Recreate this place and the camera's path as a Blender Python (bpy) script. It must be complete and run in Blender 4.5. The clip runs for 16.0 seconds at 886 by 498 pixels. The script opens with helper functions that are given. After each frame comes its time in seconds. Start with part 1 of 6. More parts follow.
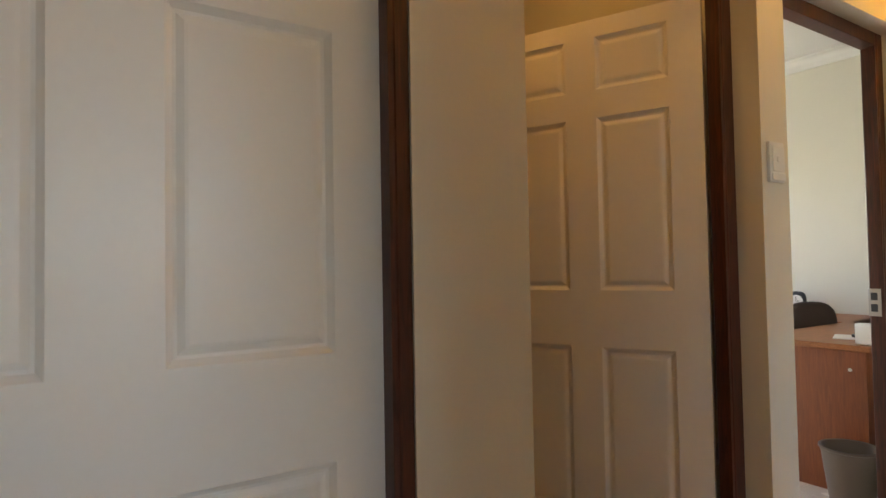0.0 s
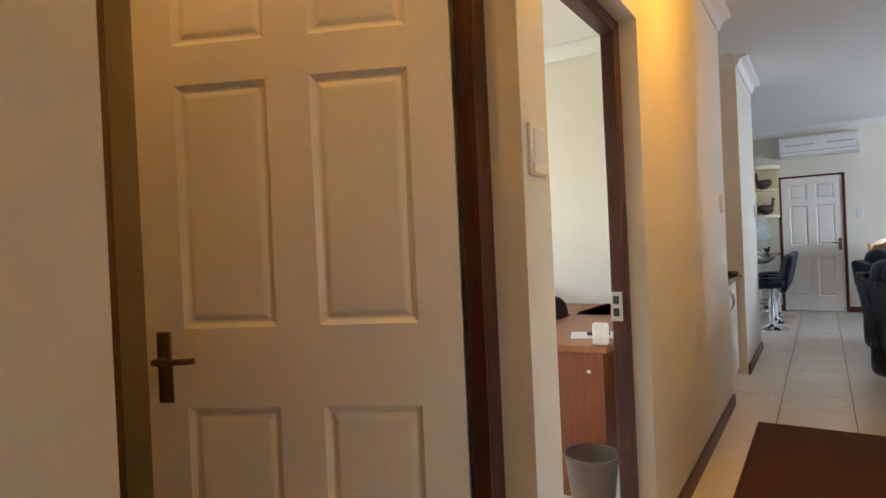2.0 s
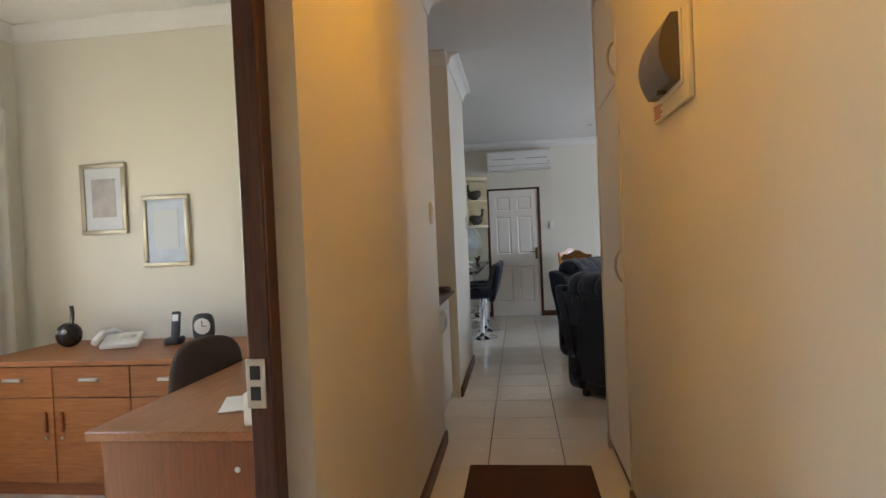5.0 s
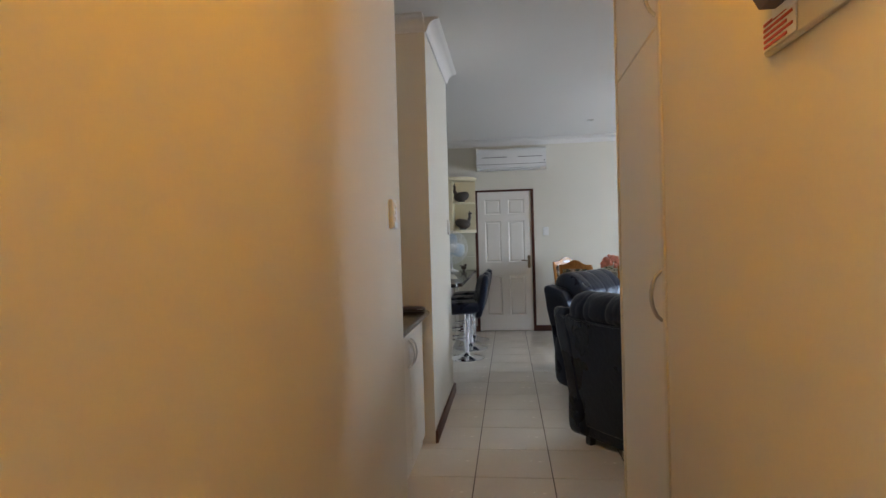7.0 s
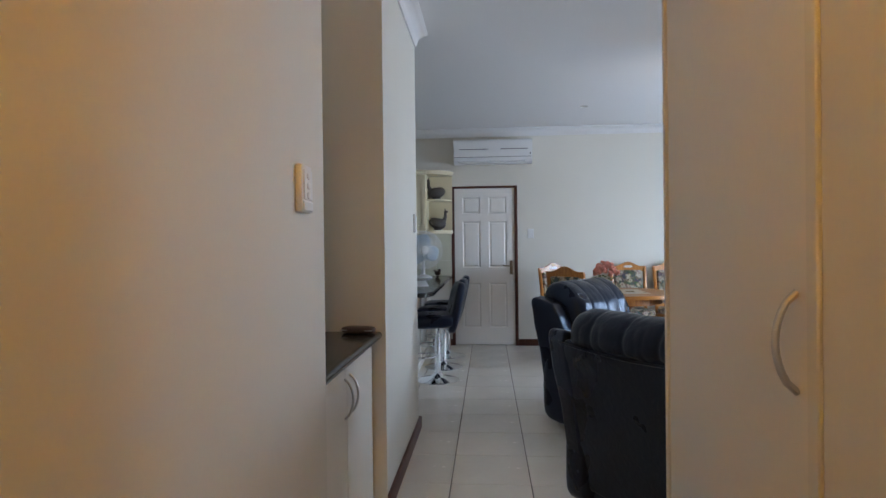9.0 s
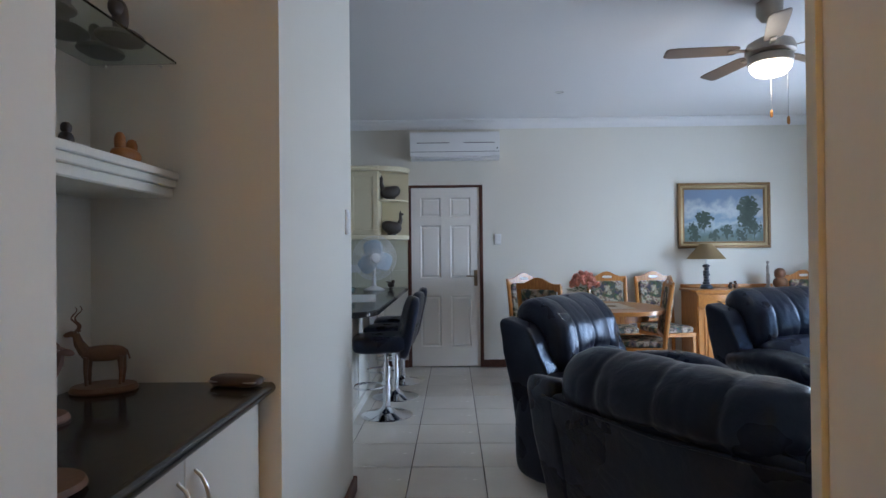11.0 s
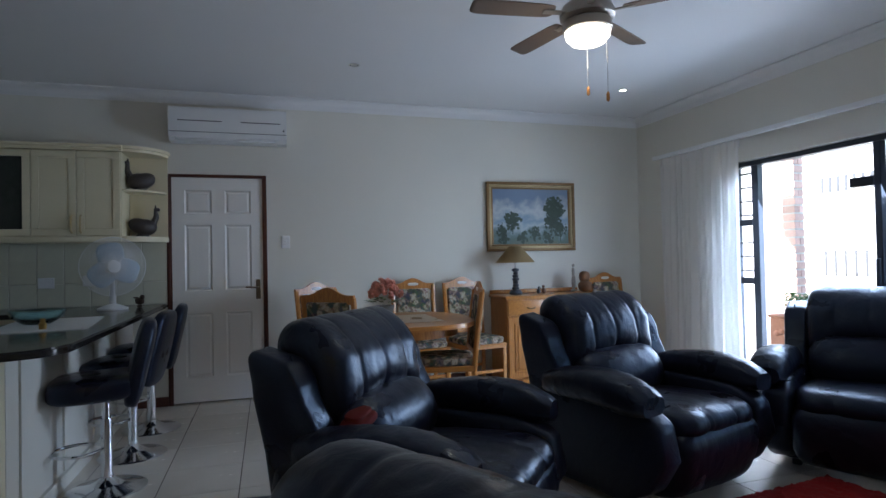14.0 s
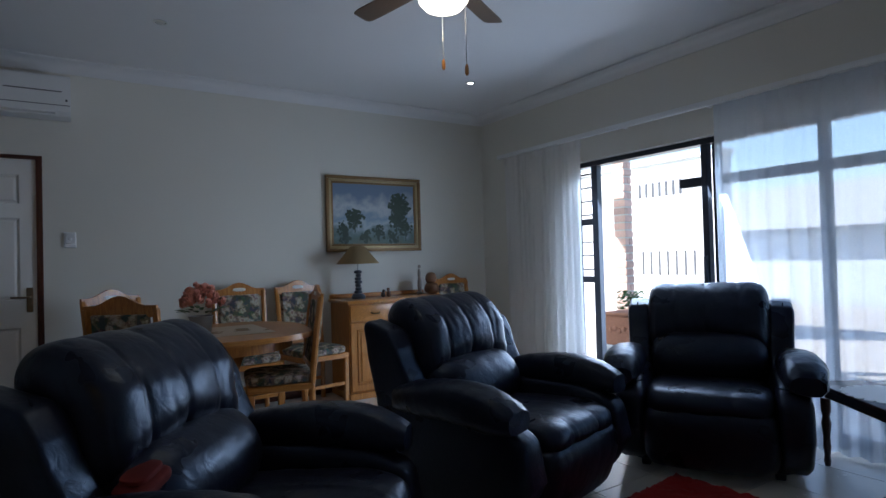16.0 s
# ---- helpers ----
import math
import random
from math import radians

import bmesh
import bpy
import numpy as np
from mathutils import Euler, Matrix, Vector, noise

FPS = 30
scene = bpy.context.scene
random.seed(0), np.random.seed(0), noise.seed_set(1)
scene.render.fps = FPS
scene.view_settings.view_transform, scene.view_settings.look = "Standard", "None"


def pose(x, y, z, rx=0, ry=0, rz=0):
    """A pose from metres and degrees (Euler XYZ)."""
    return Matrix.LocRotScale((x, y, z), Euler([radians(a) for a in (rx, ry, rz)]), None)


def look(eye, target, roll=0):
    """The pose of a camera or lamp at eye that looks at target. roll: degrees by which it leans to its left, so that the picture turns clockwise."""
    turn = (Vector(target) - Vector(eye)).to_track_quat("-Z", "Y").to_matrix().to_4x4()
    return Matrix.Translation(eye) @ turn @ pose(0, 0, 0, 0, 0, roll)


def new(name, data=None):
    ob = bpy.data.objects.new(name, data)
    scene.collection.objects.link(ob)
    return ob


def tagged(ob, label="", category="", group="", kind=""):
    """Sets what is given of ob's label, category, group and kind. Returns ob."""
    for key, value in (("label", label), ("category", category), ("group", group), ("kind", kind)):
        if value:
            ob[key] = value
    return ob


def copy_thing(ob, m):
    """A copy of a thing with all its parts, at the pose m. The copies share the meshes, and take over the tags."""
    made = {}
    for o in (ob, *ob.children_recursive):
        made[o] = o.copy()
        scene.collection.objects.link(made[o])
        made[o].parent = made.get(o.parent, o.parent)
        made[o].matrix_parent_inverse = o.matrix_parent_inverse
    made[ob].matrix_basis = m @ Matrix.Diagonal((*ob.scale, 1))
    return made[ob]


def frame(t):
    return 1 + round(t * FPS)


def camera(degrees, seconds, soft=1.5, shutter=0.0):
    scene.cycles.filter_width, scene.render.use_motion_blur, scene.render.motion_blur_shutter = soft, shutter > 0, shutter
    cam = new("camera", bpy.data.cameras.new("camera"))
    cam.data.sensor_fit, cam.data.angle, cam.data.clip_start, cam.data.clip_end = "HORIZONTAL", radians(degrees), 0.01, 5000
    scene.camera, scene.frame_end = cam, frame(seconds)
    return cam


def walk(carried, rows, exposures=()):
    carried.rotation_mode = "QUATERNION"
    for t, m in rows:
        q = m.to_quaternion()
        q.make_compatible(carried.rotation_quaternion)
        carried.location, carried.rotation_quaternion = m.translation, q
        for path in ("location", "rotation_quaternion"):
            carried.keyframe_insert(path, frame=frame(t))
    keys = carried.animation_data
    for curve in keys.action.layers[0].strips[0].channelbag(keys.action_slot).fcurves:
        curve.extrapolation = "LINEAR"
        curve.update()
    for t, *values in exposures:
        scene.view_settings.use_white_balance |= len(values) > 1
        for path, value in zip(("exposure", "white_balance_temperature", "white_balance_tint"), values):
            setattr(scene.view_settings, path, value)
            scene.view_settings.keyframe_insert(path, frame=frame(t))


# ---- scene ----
cam = camera(75.25, 16.0)
# seconds, x, y, z, yaw to the left of +y, pitch up, roll
PATH = [
    (0, 0.807, 2.088, 1.169, -32.36, 1.65, -1.02),
    (0.5, 0.958, 2.233, 1.207, -38.16, 0.97, -1.47),
    (1, 1.093, 2.331, 1.233, -43.89, 0.38, -1.90),
    (1.5, 1.224, 2.398, 1.241, -49.68, -0.14, -2.42),
    (2, 1.357, 2.474, 1.253, -56.58, -0.32, -2.62),
    (2.5, 1.491, 2.526, 1.258, -63.77, -0.45, -3.06),
    (3, 1.616, 2.512, 1.251, -69.36, -0.67, -3.24),
    (3.5, 1.816, 2.510, 1.255, -75.20, -0.93, -3.34),
    (4, 1.996, 2.527, 1.270, -79.82, -1.12, -3.26),
    (4.5, 2.174, 2.547, 1.284, -81.94, -1.06, -3.12),
    (7, 3.266, 2.546, 1.327, -83.52, -0.67, -1.57),
    (7.5, 3.521, 2.564, 1.321, -83.96, -0.51, -1.48),
    (8, 3.742, 2.560, 1.313, -84.59, -0.48, -1.16),
    (10.5, 4.972, 2.521, 1.283, -87.66, 0.34, -0.53),
    (11, 5.175, 2.498, 1.286, -88.93, 0.50, -0.55),
    (11.5, 5.388, 2.484, 1.287, -90.52, 0.45, -0.46),
    (12, 5.590, 2.480, 1.291, -93.25, 0.51, -0.49),
    (12.5, 5.745, 2.412, 1.291, -96.43, 0.59, -0.66),
    (13, 5.911, 2.320, 1.278, -99.65, 0.81, -0.83),
    (13.5, 6.020, 2.245, 1.283, -103.29, 0.82, -1.00),
    (14, 6.096, 2.159, 1.261, -106.94, 0.95, -1.17),
    (14.5, 6.231, 2.136, 1.259, -111.35, 0.86, -1.28),
    (15, 6.369, 2.136, 1.265, -116.33, 0.69, -1.38),
    (15.5, 6.438, 2.057, 1.246, -119.87, 0.75, -1.38),
    (16, 6.552, 1.982, 1.231, -122.79, 0.97, -1.55),
]


def heading(x, y, z, yaw, pitch, roll):
    yaw, pitch = radians(yaw), radians(pitch)
    ahead = Vector((-math.sin(yaw) * math.cos(pitch), math.cos(yaw) * math.cos(pitch), math.sin(pitch)))
    return look((x, y, z), Vector((x, y, z)) + ahead, roll)


# ---- world ----
# seconds, stops, kelvin, tint: the camera brightens in the corridor and closes down towards the window
EXPOSURES = [(0, 3.05, 6600, 10), (1.5, 3.48, 6450, 10), (3, 3.28, 6550, 10), (4.5, 2.85, 6800, 10), (7, 3.05, 6800, 10), (8, 3.15, 6450, 10), (10.5, 3.0, 5750, 10), (12.5, 2.74, 5850, 10), (14, 2.20, 5850, 10), (15, 1.80, 5800, 10), (16, 1.42, 5750, 10)]
walk(cam, [(row[0], heading(*row[1:])) for row in PATH], EXPOSURES)

world = bpy.data.worlds.new("sky")
scene.world = world
world.use_nodes = True
sky = world.node_tree.nodes.new("ShaderNodeTexSky")
sky.sky_type, sky.sun_disc = "NISHITA", False
sky.sun_elevation, sky.sun_rotation = radians(43), radians(50)
back = world.node_tree.nodes["Background"]
back.inputs["Strength"].default_value = 0.15
world.node_tree.links.new(sky.outputs[0], back.inputs["Color"])


def lamp(name, kind, m, power, colour, size=0.1, size_y=None, spread=None):
    data = bpy.data.lights.new(name, kind)
    data.energy, data.color = power, colour
    if kind == "AREA":
        data.size = size
        if size_y:
            data.shape, data.size_y = "RECTANGLE", size_y
        if spread:
            data.spread = radians(spread)
    elif kind == "SUN":
        data.angle = radians(size)
    else:
        data.shadow_soft_size = size
    ob = new(name, data)
    ob.matrix_world = m
    return ob


DAY, WARM = (0.67, 0.80, 1.0), (1.0, 0.51, 0.125)
lamp("sun", "SUN", look((0, 0, 0), (-0.9, -0.75, -1.1)), 5.0, (1.0, 0.95, 0.86), 0.5)
lamp("sliding_door_daylight", "AREA", look((9.57, -2.34, 1.05), (9.57, 1.2, -1.0)), 19, DAY, 1.3, 1.9)
lamp("office_window_daylight", "AREA", look((4.3, 5.70, 1.5), (4.3, 0, 1.2)), 0.85, (1.0, 0.89, 0.98), 1.6, 1.2)
lamp("bedroom_window_daylight", "AREA", look((1.4, -2.0, 1.5), (1.4, 5, 1.2)), 2.0, (1.0, 0.95, 0.93), 1.8, 1.2)
lamp("corridor_bulb", "POINT", pose(3.95, 2.555, 2.62), 2.15, (1.0, 0.455, 0.05), 0.06)
# Unseen bulbs added to brighten and warm the hall and bathroom door.
lamp("hall_fill_bulb", "POINT", pose(2.05, 2.56, 2.62), 0.6, (1.0, 0.47, 0.085), 0.06)
lamp("bathroom_fill_bulb", "POINT", pose(1.75, 3.45, 2.62), 0.85, WARM, 0.06)
lamp("fan_bulb", "POINT", pose(8.70, 0.56, 2.335), 0.9, (1.0, 0.80, 0.56), 0.09)
lamp("spot_bulb", "SPOT", pose(10.70, -1.03, 2.775), 1.0, (1.0, 0.9, 0.75), 0.03)


# ---- materials ----
def shader(name):
    m = bpy.data.materials.new(name)
    m.use_nodes = True
    return m, m.node_tree.nodes, m.node_tree.links, m.node_tree.nodes["Principled BSDF"]


def surface(name, colour, rough=0.5, metal=0.0, grain=40.0, vary=0.08, stain=2.0, stain_vary=0.06, bump=0.1, fine=0.0015, spec=0.5, coat=0.0, stretch=None, piece=0.0, sheen=0.0):
    """A colour with variation at two scales, a rough patchy gloss and a fine relief."""
    m, nodes, links, p = shader(name)
    co = nodes.new("ShaderNodeTexCoord")
    mp = nodes.new("ShaderNodeMapping")
    links.new(co.outputs["Object"], mp.inputs["Vector"])
    if stretch:
        mp.inputs["Scale"].default_value = stretch
    a, b = nodes.new("ShaderNodeTexNoise"), nodes.new("ShaderNodeTexNoise")
    a.inputs["Scale"].default_value, a.inputs["Detail"].default_value = grain, 5
    b.inputs["Scale"].default_value, b.inputs["Detail"].default_value = stain, 4
    links.new(mp.outputs[0], a.inputs["Vector"])
    links.new(mp.outputs[0], b.inputs["Vector"])
    add = nodes.new("ShaderNodeMath")
    add.operation = "MULTIPLY_ADD"
    links.new(a.outputs["Fac"], add.inputs[0])
    add.inputs[1].default_value = 2 * vary
    add2 = nodes.new("ShaderNodeMath")
    add2.operation = "MULTIPLY_ADD"
    links.new(b.outputs["Fac"], add2.inputs[0])
    add2.inputs[1].default_value = 2 * stain_vary
    add2.inputs[2].default_value = 1 - vary - stain_vary
    links.new(add2.outputs[0], add.inputs[2])
    last = add
    if piece:
        info = nodes.new("ShaderNodeObjectInfo")
        add3 = nodes.new("ShaderNodeMath")
        add3.operation = "MULTIPLY_ADD"
        links.new(info.outputs["Random"], add3.inputs[0])
        add3.inputs[1].default_value = piece
        links.new(add.outputs[0], add3.inputs[2])
        last = add3
    mul = nodes.new("ShaderNodeVectorMath")
    mul.operation = "SCALE"
    mul.inputs[0].default_value = colour
    links.new(last.outputs[0], mul.inputs["Scale"])
    links.new(mul.outputs[0], p.inputs["Base Color"])
    ro = nodes.new("ShaderNodeMath")
    ro.operation = "MULTIPLY_ADD"
    links.new(b.outputs["Fac"], ro.inputs[0])
    ro.inputs[1].default_value, ro.inputs[2].default_value = 0.2, max(0.02, rough - 0.1)
    links.new(ro.outputs[0], p.inputs["Roughness"])
    p.inputs["Metallic"].default_value = metal
    p.inputs["Specular IOR Level"].default_value = spec
    p.inputs["Coat Weight"].default_value = coat
    p.inputs["Sheen Weight"].default_value = sheen
    if bump:
        bp = nodes.new("ShaderNodeBump")
        bp.inputs["Strength"].default_value, bp.inputs["Distance"].default_value = bump, fine
        links.new(a.outputs["Fac"], bp.inputs["Height"])
        links.new(bp.outputs[0], p.inputs["Normal"])
    return m


def wood(name, dark, light, rough=0.35, along="X", rings=5.0, coat=0.3):
    m, nodes, links, p = shader(name)
    co = nodes.new("ShaderNodeTexCoord")
    mp = nodes.new("ShaderNodeMapping")
    mp.inputs["Scale"].default_value = {"X": (1.2, 14, 14), "Y": (14, 1.2, 14), "Z": (14, 14, 1.2)}[along]
    links.new(co.outputs["Object"], mp.inputs["Vector"])
    a, b = nodes.new("ShaderNodeTexNoise"), nodes.new("ShaderNodeTexNoise")
    a.inputs["Scale"].default_value, a.inputs["Detail"].default_value, a.inputs["Distortion"].default_value = rings, 6, 1.2
    b.inputs["Scale"].default_value, b.inputs["Detail"].default_value = 1.3, 3
    links.new(mp.outputs[0], a.inputs["Vector"])
    links.new(co.outputs["Object"], b.inputs["Vector"])
    ramp = nodes.new("ShaderNodeValToRGB")
    ramp.color_ramp.elements[0].position, ramp.color_ramp.elements[0].color = 0.32, (*dark, 1)
    ramp.color_ramp.elements[1].position, ramp.color_ramp.elements[1].color = 0.68, (*light, 1)
    mix = nodes.new("ShaderNodeMath")
    mix.operation = "MULTIPLY_ADD"
    links.new(b.outputs["Fac"], mix.inputs[0])
    mix.inputs[1].default_value = 0.4
    sub = nodes.new("ShaderNodeMath")
    sub.operation = "SUBTRACT"
    links.new(a.outputs["Fac"], sub.inputs[0])
    sub.inputs[1].default_value = 0.2
    links.new(sub.outputs[0], mix.inputs[2])
    links.new(mix.outputs[0], ramp.inputs["Fac"])
    links.new(ramp.outputs["Color"], p.inputs["Base Color"])
    p.inputs["Roughness"].default_value, p.inputs["Coat Weight"].default_value, p.inputs["Coat Roughness"].default_value = rough, coat, 0.2
    bp = nodes.new("ShaderNodeBump")
    bp.inputs["Strength"].default_value, bp.inputs["Distance"].default_value = 0.12, 0.001
    links.new(a.outputs["Fac"], bp.inputs["Height"])
    links.new(bp.outputs[0], p.inputs["Normal"])
    return m


def glass(name, colour=(1, 1, 1), rough=0.0):
    m, nodes, links, p = shader(name)
    p.inputs["Base Color"].default_value = (*colour, 1)
    p.inputs["Roughness"].default_value, p.inputs["Transmission Weight"].default_value, p.inputs["IOR"].default_value = rough, 1.0, 1.45
    return m


def sheer(name, colour, open_part):
    """Thin woven cloth: part of the light goes straight through, part is spread."""
    m, nodes, links, p = shader(name)
    out = nodes["Material Output"]
    t, d, tr = nodes.new("ShaderNodeBsdfTransparent"), nodes.new("ShaderNodeBsdfDiffuse"), nodes.new("ShaderNodeBsdfTranslucent")
    d.inputs["Color"].default_value = tr.inputs["Color"].default_value = (*colour, 1)
    m1, m2 = nodes.new("ShaderNodeMixShader"), nodes.new("ShaderNodeMixShader")
    m1.inputs[0].default_value = 0.5
    links.new(d.outputs[0], m1.inputs[1])
    links.new(tr.outputs[0], m1.inputs[2])
    n = nodes.new("ShaderNodeTexNoise")
    n.inputs["Scale"].default_value = 260
    mp = nodes.new("ShaderNodeMath")
    mp.operation = "MULTIPLY_ADD"
    links.new(n.outputs["Fac"], mp.inputs[0])
    mp.inputs[1].default_value, mp.inputs[2].default_value = 0.25, open_part - 0.125
    links.new(mp.outputs[0], m2.inputs[0])
    links.new(m1.outputs[0], m2.inputs[1])
    links.new(t.outputs[0], m2.inputs[2])
    links.new(m2.outputs[0], out.inputs["Surface"])
    return m


def glowing(name, colour, power):
    m, nodes, links, p = shader(name)
    p.inputs["Base Color"].default_value = (*colour, 1)
    p.inputs["Emission Color"].default_value = (*colour, 1)
    p.inputs["Emission Strength"].default_value = power
    return m


def floral(name):
    """Tapestry cloth: green leaves and pale blooms on cream."""
    m, nodes, links, p = shader(name)
    co = nodes.new("ShaderNodeTexCoord")
    v, n = nodes.new("ShaderNodeTexVoronoi"), nodes.new("ShaderNodeTexNoise")
    v.inputs["Scale"].default_value = 26
    n.inputs["Scale"].default_value, n.inputs["Detail"].default_value = 19, 3
    links.new(co.outputs["Object"], v.inputs["Vector"])
    links.new(co.outputs["Object"], n.inputs["Vector"])
    r = nodes.new("ShaderNodeValToRGB")
    r.color_ramp.interpolation = "CONSTANT"
    els = r.color_ramp.elements
    els[0].position, els[0].color = 0.0, (0.055, 0.07, 0.045, 1)
    els[1].position, els[1].color = 0.46, (0.22, 0.15, 0.075, 1)
    for pos, c in ((0.52, (0.46, 0.36, 0.22)), (0.58, (0.58, 0.49, 0.35)), (0.66, (0.34, 0.18, 0.12))):
        e = els.new(pos)
        e.color = (*c, 1)
    links.new(n.outputs["Fac"], r.inputs["Fac"])
    mix = nodes.new("ShaderNodeMix")
    mix.data_type = "RGBA"
    mix.inputs[0].default_value = 0.07
    links.new(r.outputs["Color"], mix.inputs[6])
    links.new(v.outputs["Color"], mix.inputs[7])
    hs = nodes.new("ShaderNodeHueSaturation")
    hs.inputs["Saturation"].default_value, hs.inputs["Value"].default_value = 0.85, 0.78
    links.new(mix.outputs[2], hs.inputs["Color"])
    links.new(hs.outputs[0], p.inputs["Base Color"])
    p.inputs["Roughness"].default_value = 0.9
    return m


def leather(name, colour):
    """Soft hide: fine pebbled grain over broad creases."""
    m, nodes, links, p = shader(name)
    co = nodes.new("ShaderNodeTexCoord")
    v, n, w = nodes.new("ShaderNodeTexVoronoi"), nodes.new("ShaderNodeTexNoise"), nodes.new("ShaderNodeTexNoise")
    v.inputs["Scale"].default_value = 320
    n.inputs["Scale"].default_value, n.inputs["Detail"].default_value, n.inputs["Distortion"].default_value = 15, 6, 1.6
    w.inputs["Scale"].default_value, w.inputs["Detail"].default_value = 4, 3
    for k in (v, n, w):
        links.new(co.outputs["Object"], k.inputs["Vector"])
    b1, b2 = nodes.new("ShaderNodeBump"), nodes.new("ShaderNodeBump")
    b1.inputs["Strength"].default_value, b1.inputs["Distance"].default_value = 0.32, 0.008
    b2.inputs["Strength"].default_value, b2.inputs["Distance"].default_value = 0.12, 0.001
    links.new(n.outputs["Fac"], b1.inputs["Height"])
    links.new(v.outputs["Distance"], b2.inputs["Height"])
    links.new(b1.outputs[0], b2.inputs["Normal"])
    links.new(b2.outputs[0], p.inputs["Normal"])
    r = nodes.new("ShaderNodeMath")
    r.operation = "MULTIPLY_ADD"
    links.new(w.outputs["Fac"], r.inputs[0])
    r.inputs[1].default_value, r.inputs[2].default_value = 0.26, 0.17
    links.new(r.outputs[0], p.inputs["Roughness"])
    p.inputs["Base Color"].default_value = (*colour, 1)
    p.inputs["Specular IOR Level"].default_value = 0.36
    # Blue window light on the highlights is put into this tint.
    p.inputs["Specular Tint"].default_value = (0.55, 0.74, 1.0, 1)
    return m


PAINT = surface("cream_wall_paint", (0.71, 0.688, 0.615), 0.6, grain=90, vary=0.02, stain=0.9, stain_vary=0.04, bump=0.15)
CEILING = surface("white_ceiling_paint", (0.76, 0.76, 0.755), 0.7, grain=60, vary=0.02, stain=0.7, stain_vary=0.03, bump=0.1)
GLOSS = surface("white_door_paint", (0.80, 0.78, 0.74), 0.35, grain=70, vary=0.02, stain=2.5, stain_vary=0.04, bump=0.06)
MAHOGANY = wood("dark_red_hardwood", (0.038, 0.010, 0.006), (0.10, 0.024, 0.012), 0.42, "Z", coat=0.1)
SKIRT = wood("dark_skirting_wood", (0.06, 0.018, 0.010), (0.12, 0.036, 0.020), 0.5, "X", coat=0.05)
TILE = surface("cream_ceramic_tile", (0.74, 0.70, 0.625), 0.24, grain=25, vary=0.03, stain=3, stain_vary=0.07, bump=0.03, piece=0.06)
GROUT = surface("dark_grout", (0.10, 0.085, 0.07), 0.9, grain=150, vary=0.2)
LEATHER = leather("black_leather", (0.010, 0.011, 0.022))
STEEL = surface("brushed_steel", (0.55, 0.54, 0.52), 0.3, 1.0, grain=200, vary=0.05)
CHROME = surface("chrome", (0.75, 0.76, 0.78), 0.12, 1.0, grain=30, vary=0.02, bump=0)
PLASTIC = surface("white_plastic", (0.78, 0.79, 0.79), 0.4, grain=50, vary=0.02, bump=0.02)
PINE = wood("honey_oak", (0.37, 0.138, 0.024), (0.57, 0.245, 0.05), 0.38, "Z")
PINE_X = wood("honey_oak_flat", (0.37, 0.138, 0.024), (0.57, 0.245, 0.05), 0.35, "Y")
OFFICE = wood("cherry_laminate", (0.23, 0.078, 0.020), (0.35, 0.13, 0.036), 0.45, "X", coat=0.08)
# Upright copy of the laminate; shade on these panels is in its colour.
OFFICE_SHADED = wood("shaded_upright_laminate", (0.17, 0.042, 0.009), (0.24, 0.065, 0.014), 0.5, "Z", coat=0.05)
OFFICE_DARK = wood("dark_cherry_laminate", (0.22, 0.068, 0.020), (0.32, 0.108, 0.034), 0.4, "X")
GRANITE = surface("black_granite", (0.022, 0.02, 0.019), 0.14, grain=220, vary=0.5, stain=30, stain_vary=0.2, bump=0.02)
CABINET = surface("cream_cabinet_paint", (0.74, 0.67, 0.47), 0.4, grain=60, vary=0.03, stain=2, stain_vary=0.04, bump=0.05)
CUPBOARD = surface("white_melamine", (0.76, 0.73, 0.66), 0.4, grain=60, vary=0.02, stain=2, stain_vary=0.03, bump=0.05)
FLORAL = floral("floral_tapestry")
# Blue daylight on this white cloth is mixed into its colour.
SHEER = sheer("daylit_white_sheer", (0.82, 0.88, 0.96), 0.42)
SHEER_THICK = sheer("gathered_white_curtain", (0.92, 0.91, 0.89), 0.24)
GLASS = glass("clear_glass")
FRAME = surface("dark_blue_grey_aluminium", (0.03, 0.036, 0.05), 0.4, 0.2, grain=80, vary=0.05)
BRONZE = surface("brown_carving_wood", (0.16, 0.075, 0.035), 0.45, grain=60, vary=0.25, stain=9, stain_vary=0.2)
DOORMAT = surface("brown_carpet", (0.085, 0.030, 0.018), 0.95, grain=400, vary=0.35, stain=3, stain_vary=0.1, bump=0.6, fine=0.004)
RED = surface("red_shag", (0.30, 0.012, 0.012), 0.95, grain=300, vary=0.3, stain=6, stain_vary=0.2, bump=0.5, fine=0.004)
# Sun glare on the pillar is put into the pale brick colour.
BRICK = surface("sunlit_red_brick", (0.58, 0.40, 0.33), 0.9, grain=60, vary=0.2, stain=8, stain_vary=0.2, bump=0.4, fine=0.004, piece=0.3)
MORTAR = surface("pale_mortar", (0.62, 0.59, 0.54), 0.95, grain=90, vary=0.15)
PLASTER = surface("white_plaster", (0.75, 0.74, 0.72), 0.85, grain=50, vary=0.04, stain=1, stain_vary=0.06)
GREEN = surface("green_leaf", (0.07, 0.13, 0.035), 0.5, grain=30, vary=0.3)


